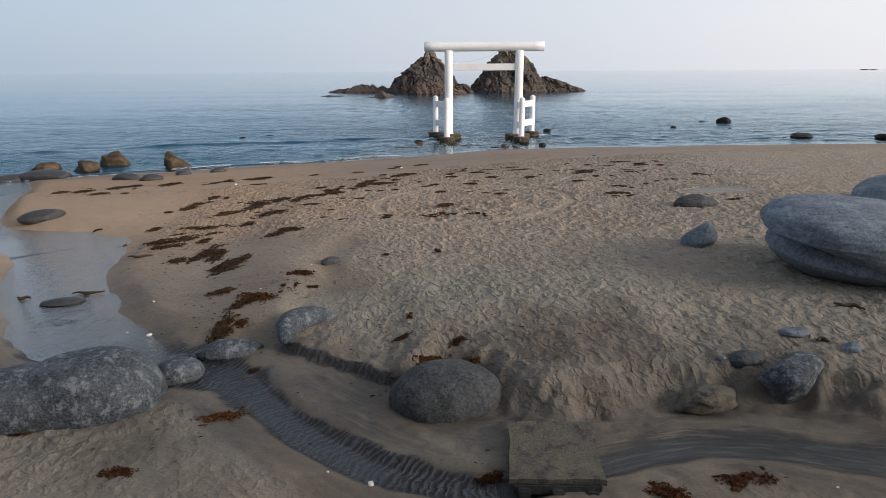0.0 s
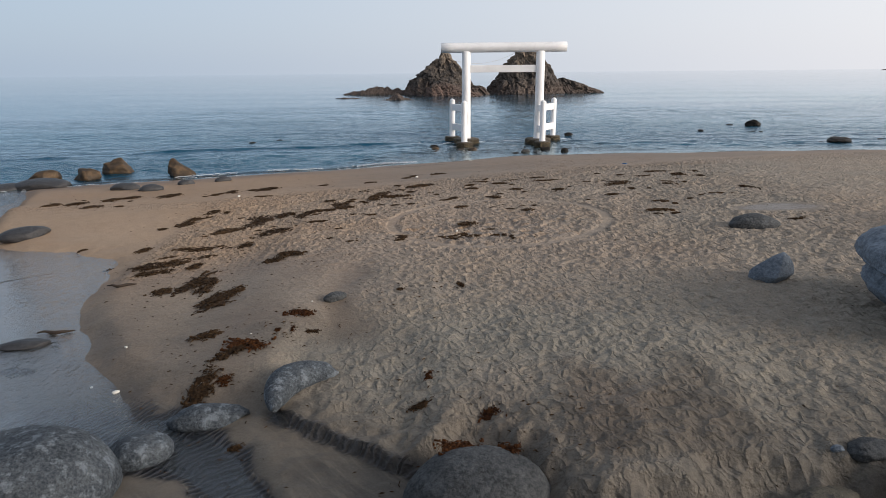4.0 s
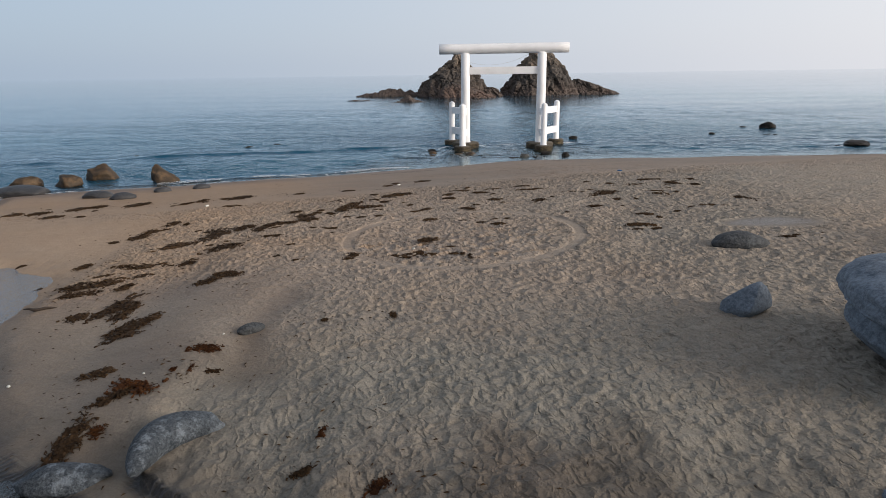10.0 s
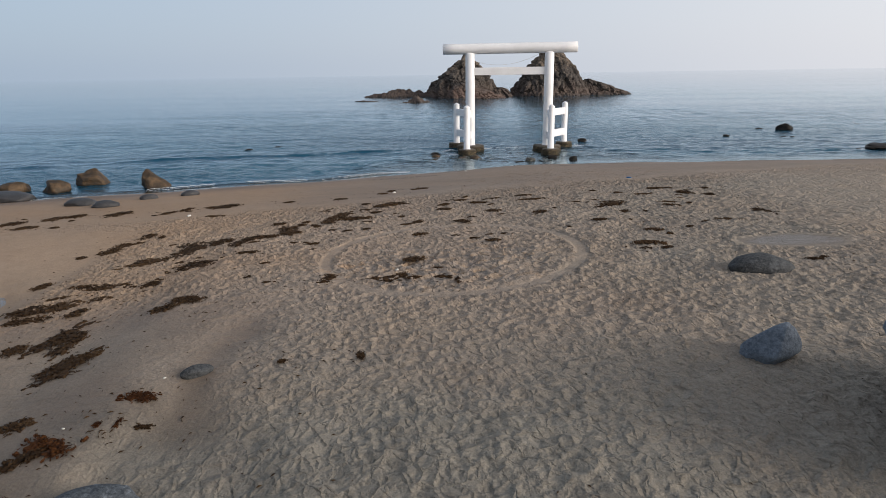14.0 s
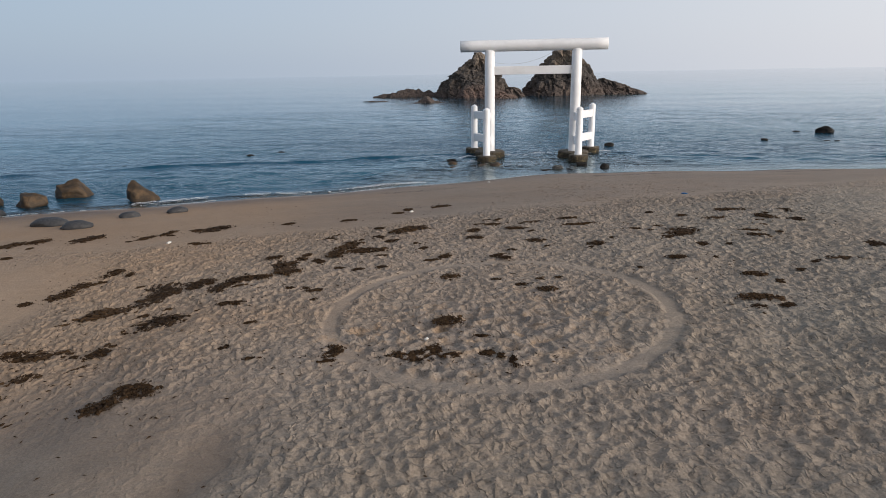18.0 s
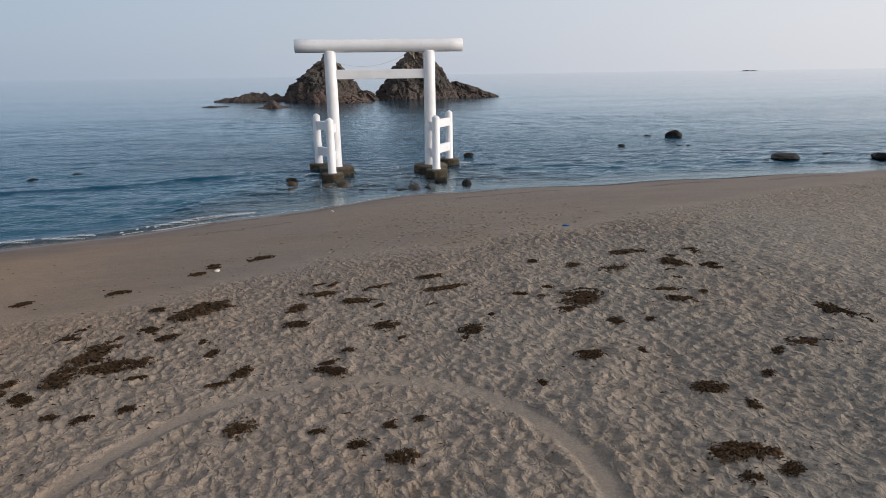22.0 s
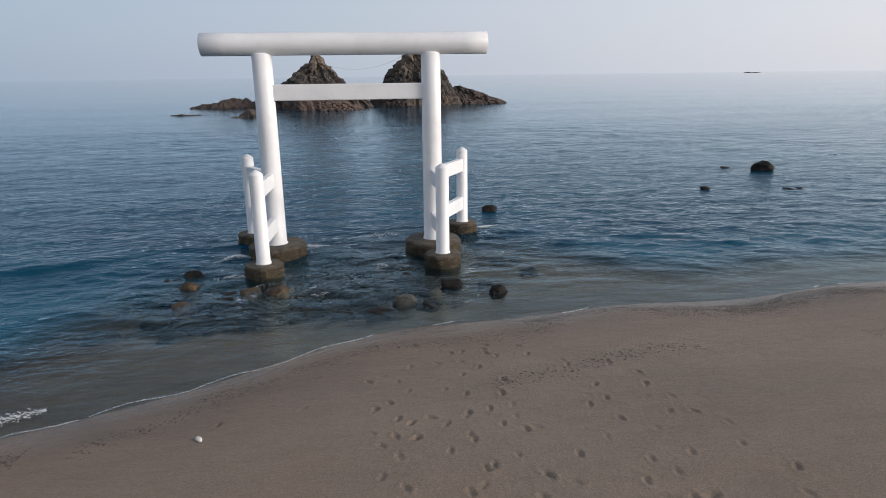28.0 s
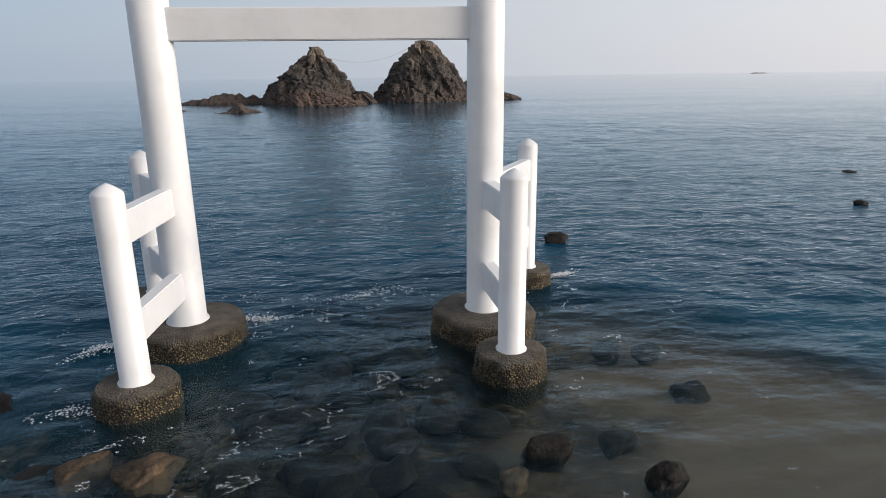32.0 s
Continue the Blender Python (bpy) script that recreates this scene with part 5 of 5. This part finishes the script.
for f in (0.12, 0.50, 0.88):
    part("foot_block", bar(bmesh.new(), (-4.78 + 1.12 * f, -49.86 - 0.14 * f, 0.92), (-4.70 + 1.12 * f, -49.30 - 0.14 * f, 0.95), 0.17, 0.15), WET_STONE, slab, "dark wet concrete foot", shade=False)

# ---- seaweed cast up on the sand ----
def weed_mesh(seed, fringe):
    """Cast-up weed: a thin torn mat with many narrow fronds lying over one another, most of them one way."""
    xs, ys = np.linspace(-0.62, 0.62, 84), np.linspace(-0.36, 0.36, 54)
    X, Y = np.meshgrid(xs, ys)
    wx, wy = X + 0.10 * lattice(X, Y, 5.0, seed, 3), Y + 0.10 * lattice(X, Y, 5.0, seed + 1, 3)
    field = 0.68 - np.hypot(wx / 0.50, wy / 0.25) ** 1.2 + fringe * lattice(X * 0.6, Y, 14.0, seed + 2, 4) + 0.55 * lattice(X, Y, 3.4, seed + 3, 2)
    solid = field > 0
    ridges = 1 - np.abs(lattice(X * 0.8 + 0.5 * Y, Y, 26.0, seed + 4, 3)) * 2.2
    thick = np.clip(field, 0, 0.6)
    Z = np.where(solid, 0.006 + 0.012 * thick ** 0.6 + 0.014 * ridges * np.clip(thick * 4, 0, 1), -0.012)
    keep = (solid[:-1, :-1].astype(int) + solid[1:, :-1] + solid[:-1, 1:] + solid[1:, 1:]) >= 2
    mat = grid_mesh("mat", xs, ys, Z, WEED, keep=keep)
    bm = bmesh.new()
    bm.from_mesh(mat)
    bpy.data.meshes.remove(mat)
    bmesh.ops.delete(bm, geom=[v for v in bm.verts if not v.link_faces], context="VERTS")
    k = random.Random(seed)
    tufts = [(k.gauss(0, 0.19), k.gauss(0, 0.12), k.gauss(0, 0.9)) for _ in range(7)]
    for _ in range(130):
        cx, cy, heading = k.choice(tufts)
        x, y, a = cx + k.gauss(0, 0.09), cy + k.gauss(0, 0.05), heading + k.gauss(0, 0.6) + math.pi * k.randint(0, 1)
        long, wide, curl, top = k.uniform(0.08, 0.25), k.uniform(0.006, 0.018), k.gauss(0, 0.8), k.uniform(0.008, 0.030)
        row = None
        for n in range(6):
            f = n / 5
            w = wide * (0.35 + math.sin(math.pi * (0.12 + 0.8 * f)))
            z = 0.004 + top * math.sin(math.pi * (0.1 + 0.85 * f)) + k.uniform(-0.004, 0.004)
            tip = k.uniform(-0.010, 0.010)
            pair = (bm.verts.new((x - w * math.sin(a), y + w * math.cos(a), z + tip)), bm.verts.new((x + w * math.sin(a), y - w * math.cos(a), z - tip)))
            if row:
                bm.faces.new((row[0], row[1], pair[1], pair[0]))
            row = pair
            a += curl / 5 + k.gauss(0, 0.16)
            x, y = x + long / 5 * math.cos(a), y + long / 5 * math.sin(a)
    me = bpy.data.meshes.new("seaweed_clump")
    bm.to_mesh(me)
    bm.free()
    me.polygons.foreach_set("use_smooth", np.ones(len(me.polygons), dtype=bool))
    me.materials.append(WEED)
    return me


WEED_MESHES = [weed_mesh(300 + 6 * k, 1.0 + 0.1 * (k % 4)) for k in range(9)]
RED_MESHES = [weed_mesh(400 + 6 * k, 1.0) for k in range(4)]
for me in RED_MESHES:
    me.materials[0] = RED_WEED


def lie(x, y):
    """The turn that lays a flat thing on the slope of the sand."""
    e = 0.25
    n = Vector((float(beach(x - e, y) - beach(x + e, y)) / (2 * e), float(beach(x, y - e) - beach(x, y + e)) / (2 * e), 1)).normalized()
    return Vector((0, 0, 1)).rotation_difference(n).to_matrix().to_4x4()


def sand_at(x, y):
    """Height of the finished sand, foot marks and all."""
    i = int(np.clip(np.searchsorted(gx_line, x), 1, len(gx_line) - 1))
    j = int(np.clip(np.searchsorted(gy_line, y), 1, len(gy_line) - 1))
    return float(GZ[j - 1:j + 1, i - 1:i + 1].mean())


def weed(x, y, wide, deep, n, red=False, level=None):
    meshes = RED_MESHES if red else WEED_MESHES
    ob = new("seaweed_clump", meshes[n % len(meshes)])
    k = random.Random(n)
    turn = 180 * (n % 2) + k.gauss(4, 14)
    if deep > 0.9 * wide:
        wide, deep, turn = deep, wide, turn + 74
    ob.matrix_world = Matrix.Translation((x, y, (sand_at(x, y) if level is None else level) + 0.004)) @ lie(x, y) @ pose(0, 0, 0, 0, 0, turn) @ Matrix.Diagonal((wide * 1.08, deep * 1.55, min(1.3, 0.5 + max(wide, deep)), 1))
    return tagged(ob, "matted red-brown seaweed on damp sand" if red else ("wide mat of dark dried seaweed on sand" if wide > 0.75 else "small clump of dark dried seaweed on sand"), "seaweed", "seaweed cast ashore")


# x, y, width along the shore, depth up the shore
WRACK_BY_SEA = [(-5.8, -22.1, 0.66, 0.56), (-7.1, -22.6, 0.43, 0.53), (-7.4, -23.3, 0.42, 0.4), (-9.1, -24.5, 0.48, 0.36), (-11.3, -24.6, 0.4, 0.44), (-13.9, -25.0, 0.95, 1.0), (-14.5, -25.2, 0.38, 0.41), (4.1, -25.7, 0.67, 0.44), (-15.4, -25.7, 0.37, 0.8), (-1.4, -26.2, 0.51, 0.44), (-17.9, -26.3, 0.83, 1.1), (5.7, -26.3, 0.48, 0.34), (2.3, -26.4, 0.32, 0.31), (-15.8, -26.4, 0.4, 0.75), (-2.7, -26.6, 0.5, 0.28), (-19.5, -26.6, 0.55, 0.73), (-4.0, -26.7, 0.5, 0.41), (-6.5, -26.8, 1.02, 1.24), (4.7, -27.0, 0.62, 0.62), (-20.1, -27.1, 0.8, 0.88), (3.1, -27.1, 0.93, 0.44), (-6.8, -27.1, 0.67, 0.53), (-1.1, -27.2, 1.11, 0.32), (5.4, -27.4, 0.45, 0.38)]
WRACK_SEAWARD = [(-4.5, -27.5, 0.32, 0.49), (-3.2, -27.5, 0.47, 0.3), (-13.3, -27.7, 0.5, 0.33), (-9.1, -27.9, 0.59, 0.61), (-7.5, -27.9, 0.48, 0.47), (-21.2, -28.0, 0.66, 1.01), (-22.1, -28.1, 0.61, 0.67), (0.3, -28.2, 0.38, 0.3), (-7.0, -28.4, 0.4, 0.33), (-4.5, -28.6, 0.45, 0.31), (1.5, -28.8, 0.85, 0.81), (-20.0, -28.8, 0.76, 0.79), (3.4, -28.9, 0.56, 0.24), (-8.2, -28.9, 0.75, 0.93), (-2.7, -29.1, 0.51, 0.5), (0.9, -29.5, 0.54, 0.31), (3.4, -29.6, 0.61, 0.39), (-6.0, -29.6, 0.28, 0.54), (-7.5, -29.7, 0.98, 0.45), (-8.4, -29.9, 0.56, 0.62), (-1.2, -30.0, 0.48, 0.46), (-9.4, -30.2, 0.41, 0.52), (-10.1, -30.2, 0.42, 0.35), (-3.5, -30.2, 0.26, 0.21)]
WRACK_UPPER = [(-9.3, -30.3, 0.27, 0.26), (1.6, -30.3, 0.31, 0.29), (-5.3, -30.6, 0.34, 0.4), (-8.7, -30.7, 0.26, 0.32), (-14.5, -30.7, 0.47, 0.45), (-3.9, -31.0, 0.33, 0.23), (5.8, -31.1, 0.59, 0.92), (-9.5, -31.2, 0.81, 1.28), (-14.8, -31.6, 0.7, 0.49), (-7.5, -31.6, 0.29, 0.21), (0.5, -31.7, 0.42, 0.38), (-10.0, -32.0, 0.62, 0.47), (-11.4, -32.1, 0.58, 0.66), (4.2, -32.2, 0.51, 0.42), (-15.0, -32.3, 0.68, 0.75), (-0.6, -32.4, 0.22, 0.2), (-10.6, -32.4, 0.7, 1.11), (-5.1, -32.5, 0.4, 0.48), (-12.2, -32.6, 0.9, 1.59), (-3.0, -33.0, 0.21, 0.29), (-8.9, -33.0, 0.22, 0.17), (1.7, -33.2, 0.47, 0.33), (-8.2, -33.3, 0.28, 0.21), (-2.9, -33.9, 0.39, 0.34)]
WRACK_MIDDLE = [(-12.9, -33.9, 1.47, 0.82), (-9.9, -34.0, 0.51, 0.29), (-11.1, -34.7, 1.25, 0.79), (1.1, -34.8, 0.71, 0.39), (1.5, -35.2, 0.26, 0.33), (-15.0, -35.5, 0.45, 0.45), (-5.0, -35.6, 0.5, 0.44), (-13.7, -35.9, 0.38, 0.27), (-13.1, -36.0, 1.14, 0.55), (-11.7, -36.1, 0.61, 0.56), (-9.1, -36.4, 0.23, 0.3), (4.6, -36.7, 0.16, 0.27), (-7.0, -36.8, 0.36, 0.47), (-13.8, -36.8, 0.54, 0.51), (-5.2, -36.9, 0.36, 0.35), (-12.5, -37.1, 0.44, 0.38), (-5.6, -37.1, 0.62, 0.51), (-4.9, -37.2, 0.34, 0.21), (-7.0, -37.3, 0.27, 0.12), (-4.1, -37.3, 0.16, 0.18), (-13.2, -37.4, 0.7, 0.96), (-3.9, -37.5, 0.15, 0.37), (-13.9, -37.6, 0.82, 0.81), (-12.5, -38.0, 0.41, 0.44)]
WRACK_LOWER = [(-9.8, -38.15, 0.63, 0.43), (-13.5, -38.26, 0.66, 0.43), (-10.21, -38.6, 0.59, 0.58), (-11.98, -39.47, 0.79, 1.35), (-11.5, -39.88, 0.48, 1.02), (-12.61, -39.92, 0.59, 0.5), (-10.74, -40.73, 0.72, 0.56), (-10.89, -41.06, 0.93, 1.03), (-5.48, -41.37, 0.16, 0.25), (-6.78, -41.51, 0.13, 0.15), (-8.74, -42.44, 0.52, 0.25), (-10.47, -42.83, 0.59, 0.38), (-8.76, -43.07, 0.09, 0.2), (-8.38, -43.08, 0.26, 0.12), (-9.03, -43.12, 0.11, 0.12), (-14.1, -43.3, 0.68, 0.38), (-9.54, -43.49, 0.81, 0.46), (-9.75, -43.7, 0.58, 0.37), (-9.64, -44.48, 0.25, 0.23), (-9.98, -44.61, 0.50, 0.62), (-6.16, -44.99, 0.15, 0.19), (-6.27, -45.64, 0.36, 0.22), (-5.2, -46.0, 0.45, 0.35), (-9.0, -46.1, 0.24, 0.14)]
WRACK_NEAR = [(-5.65, -46.78, 0.32, 0.18), (-6.15, -46.9, 0.2, 0.12), (-5.1, -46.95, 0.27, 0.15), (-4.75, -47.3, 0.18, 0.12), (-9.1, -47.8, 0.61, 0.34), (-11.9, -48.1, 0.38, 0.21), (-10.0, -49.2, 0.41, 0.23), (-5.0, -49.4, 0.36, 0.2), (-1.7, -49.7, 0.62, 0.34), (-2.8, -49.9, 0.59, 0.33)]
ALL_WRACK = WRACK_BY_SEA + WRACK_SEAWARD + WRACK_UPPER + WRACK_MIDDLE + WRACK_LOWER + WRACK_NEAR
strewn = random.Random(91)
STREWN = [(x + strewn.gauss(0, 0.9), y + strewn.gauss(0, 0.5), strewn.uniform(0.12, 0.34), strewn.uniform(0.10, 0.30)) for x, y, _, _ in ALL_WRACK if -37 < y < -25]
for n, (x, y, wide, deep) in enumerate(ALL_WRACK + STREWN):
    weed(x, y, wide, deep, n, red=y < -47.0 or (y < -41.5 and n % 2 == 0))


weed(-5.75, -47.10, 0.50, 0.36, 400, True, 1.47)
weed(-5.10, -47.12, 0.36, 0.26, 401, True, 1.45)


def bits(name, label, category, places, mat, shape, kind="stuff"):
    """Many tiny flat pieces as one joined body: places of x, y, z, size, turn."""
    ring = np.array(shape)
    n, k = len(places), len(ring)
    verts, faces = np.zeros((n * (k + 1), 3)), []
    for i, (x, y, z, r, a) in enumerate(places):
        c, s = math.cos(a), math.sin(a)
        base = i * (k + 1)
        verts[base:base + k, 0] = x + r * (ring[:, 0] * c - ring[:, 1] * s)
        verts[base:base + k, 1] = y + r * (ring[:, 0] * s + ring[:, 1] * c)
        verts[base:base + k, 2] = z + r * ring[:, 2]
        verts[base + k] = (x, y, z + r * 0.45)
        faces += [(base + j, base + (j + 1) % k, base + k) for j in range(k)]
    me = bpy.data.meshes.new(name)
    me.from_pydata(verts.tolist(), [], faces)
    me.polygons.foreach_set("use_smooth", np.ones(len(me.polygons), dtype=bool))
    me.materials.append(mat)
    return tagged(new(name, me), label, category, kind=kind)


ROUND = [(math.cos(k * math.pi / 3), math.sin(k * math.pi / 3) * 0.8, -0.12) for k in range(6)]
SLIVER = [(-1.0, 0.0, 0.0), (-0.3, 0.16, 0.05), (0.5, 0.10, 0.0), (1.0, -0.05, 0.04), (0.2, -0.15, 0.02)]
loose = []
for x, y, wide, deep in ALL_WRACK:
    for _ in range(16):
        px, py = x + rs.normal(0, 0.50 + 0.5 * wide), y + rs.normal(0, 0.30 + 0.5 * deep)
        if py > -49.5 and py < -16:
            loose.append((px, py, sand_at(px, py) + 0.006, rs.uniform(0.016, 0.055), rs.uniform(0, 6.28)))
for _ in range(900):
    px, py = rs.uniform(-16, 9), rs.uniform(-48, -20)
    loose.append((px, py, sand_at(px, py) + 0.006, rs.uniform(0.012, 0.045), rs.uniform(0, 6.28)))
bits("seaweed_scraps", "scattered scraps of dark dried seaweed on sand", "seaweed", loose, WEED, SLIVER)

# pebbles along the high-water lines of the damp sand
n = 16000
px, line = rs.uniform(-9, 24, n), rs.choice((0.7, 0.7, 0.9, 1.2, 1.2, 1.5, 4.4), n)
kept = lattice(px * 0.5, line * 3.0, 0.6, 71, 3) > np.where(px > 2, -0.30, 0.12)
py = shore_y(px) - line - rs.normal(0, 0.22, n) - 0.25 * np.sin(px * 0.8)
gravel = [(x, y, sand_at(x, y) + 0.003, rs.uniform(0.009, 0.030), rs.uniform(0, 6.28)) for x, y in zip(px[kept], py[kept])]
bits("pebbles", "bands of small dark pebbles on damp sand", "pebbles", gravel, PEBBLE, ROUND)

# foam: a broken line at the water's edge and lace round the feet of the gate
n = 15000
px = rs.uniform(-36, 30, n)
patch = lattice(px, px * 0, 0.22, 73, 4)
kept = (patch + 0.5 * lattice(px, px * 0 + 5, 1.6, 74, 3) > 0.10) & (rs.rand(n) < 0.55)
py = shore_y(px) + 0.09 * np.sin(px * 0.9) + 0.10 * np.sin(px * 3.1) + np.abs(rs.normal(0, 1, n)) * (0.030 + 0.10 * np.maximum(patch, 0) * (px < -8))
pz = np.maximum(SEA_LEVEL, beach(px, py)) + 0.012
foam = [(x, y, z, rs.uniform(0.005, 0.012) * (1.8 if x < -9 else 1.0), rs.uniform(0, 6.28)) for x, y, z in zip(px[kept], py[kept], pz[kept])]
bx = rs.uniform(-24, -5.6, 5000)
churn = lattice(bx, bx * 0 + 2, 0.35, 76, 3) + 0.4 * lattice(bx, bx * 0 + 9, 1.6, 78, 3)
by = shore_y(bx) + 0.55 + 0.25 * np.sin(bx * 0.6) + rs.normal(0, 1, 5000) * (0.04 + 0.17 * np.maximum(churn, 0))
bx, by = bx[churn > 0.02], by[churn > 0.02]
bz = WZ[np.searchsorted(wy_line, by), np.searchsorted(wx_line, bx)]
foam += [(x, y, z + 0.02 + 0.03 * rs.rand(), rs.uniform(0.008, 0.024), rs.uniform(0, 6.28)) for x, y, z in zip(bx, by, bz)]
lx, ly = np.meshgrid(np.arange(-9, 8, 0.019), np.arange(-6.2, 4, 0.019))
lx, ly = lx + rs.normal(0, 0.008, lx.shape), ly + rs.normal(0, 0.008, ly.shape)
lace = (np.abs(lattice(lx * 0.8, ly * 1.3, 2.3, 75, 5)) < 0.05) & (lattice(lx, ly, 6.0, 79, 3) > 0.05)
veil_at = np.zeros(lx.shape)
for x, y, w in ((-4.6, -1.9, 0.45), (-1.9, 1.0, 0.9), (-0.2, 1.3, 0.7), (5.5, 2.3, 0.5), (-0.9, -3.4, 1.2), (-2.0, -4.7, 0.8), (0.6, -2.4, 0.8), (3.9, -0.6, 0.6), (-6.0, 0.4, 0.7), (-2.2, -2.6, 0.5), (4.0, -3.0, 0.5), (-4.3, -0.4, 0.5), (-2.4, 3.0, 0.6), (5.6, 2.0, 0.6), (-6.2, -1.3, 0.6), (-3.2, -3.3, 0.5), (2.5, 1.6, 0.8), (4.7, -6.8, 0.25), (0.4, 2.6, 0.8), (5.5, -1.2, 0.6), (5.2, 0.9, 0.5)):
    veil_at = np.maximum(veil_at, np.exp(-((lx - x) / w) ** 2 - ((ly - y) / (w * 0.55)) ** 2))
lace &= veil_at + 0.5 * lattice(lx, ly, 2.2, 77, 3) > 0.40
wi, wj = np.searchsorted(wx_line, lx[lace]), np.searchsorted(wy_line, ly[lace])
foam += [(x, y, z + 0.014, rs.uniform(0.004, 0.011), rs.uniform(0, 6.28)) for x, y, z in zip(lx[lace], ly[lace], WZ[wj, wi])]
# surf breaking on the footings
for cx, cy, w, n in ((-4.85, 0.0, 0.30, 420), (-2.0, 1.55, 0.42, 420), (5.75, 3.1, 0.26, 340), (0.6, 2.7, 0.55, 220), (-4.5, -2.5, 0.22, 120)):
    sx, sy = cx + rs.normal(0, 1, n) * w, cy + rs.normal(0, 1, n) * w * 0.35
    sy += 0.25 * np.sin((sx - cx) * 2.5 + cx)
    sz = WZ[np.searchsorted(wy_line, sy), np.searchsorted(wx_line, sx)]
    foam += [(x, y, z + 0.015 + 0.05 * rs.rand() * math.exp(-((x - cx) / w) ** 2), rs.uniform(0.008, 0.024), rs.uniform(0, 6.28)) for x, y, z in zip(sx, sy, sz)]
bits("foam", "thin broken line of white foam at the water's edge", "foam", foam, FOAM, ROUND)


def litter(name, label, category, at, size, mat, seed):
    return stone(name, label, at, size, seed * 40, 400 + seed, mat, 0.2, sand_at(*at), "", detail=2, rough=0.2, planes=6)


litter("white_shell", "small white shell on trodden sand", "shell", (-5.39, -36.4), (0.05, 0.035, 0.03), SHELL, 1)
litter("white_shell", "broken white shell lying on the sand", "shell", (-14.5, -27.4), (0.12, 0.06, 0.04), SHELL, 2)
litter("white_shell", "white shell on smooth damp sand", "shell", (-3.66, -13.4), (0.10, 0.055, 0.035), SHELL, 3)
litter("blue_scrap", "crumpled scrap of blue plastic on sand", "litter", (3.95, -21.6), (0.13, 0.05, 0.035), BLUE, 4)
litter("white_shell", "small white shell on damp sand", "shell", (-6.9, -23.2), (0.09, 0.06, 0.04), SHELL, 5)
for n, (x, y, r) in enumerate([(-11.65, -44.22, 0.075), (-12.25, -43.9, 0.035), (-12.04, -42.93, 0.045), (-9.55, -43.1, 0.03), (-10.0, -44.5, 0.04), (-8.6, -41.9, 0.03), (-6.61, -49.55, 0.06), (-7.2, -49.3, 0.025), (-0.6, -49.9, 0.025)]):
    litter("white_shell", "small chip of white shell on wet sand", "shell", (x, y), (r, r * 0.7, r * 0.4), SHELL, 10 + n)
for n, (x, y, long, a) in enumerate([(-14.2, -41.6, 0.75, 8), (-13.9, -39.2, 0.7, 12), (-15.6, -41.9, 0.4, -5), (2.0, -46.05, 0.5, -35), (0.95, -46.95, 0.24, -8)]):
    bm = bmesh.new()
    tube(bm, [(long * (k / 6 - 0.5), 0.05 * math.sin(k * 1.3 + n), 0.03 + 0.012 * math.sin(k * 2.0)) for k in range(7)], lambda f: 0.012 + 0.03 * math.sin(math.pi * f), 7)
    ob = part("driftwood", bm, WOOD, None)
    ob.matrix_world = pose(x, y, max(sand_at(x, y), float(stream_level(x, y)) if x < -13 else 0), 0, 0, a)
    tagged(ob, "short dark stick of driftwood on the sand", "driftwood", "driftwood on the beach")
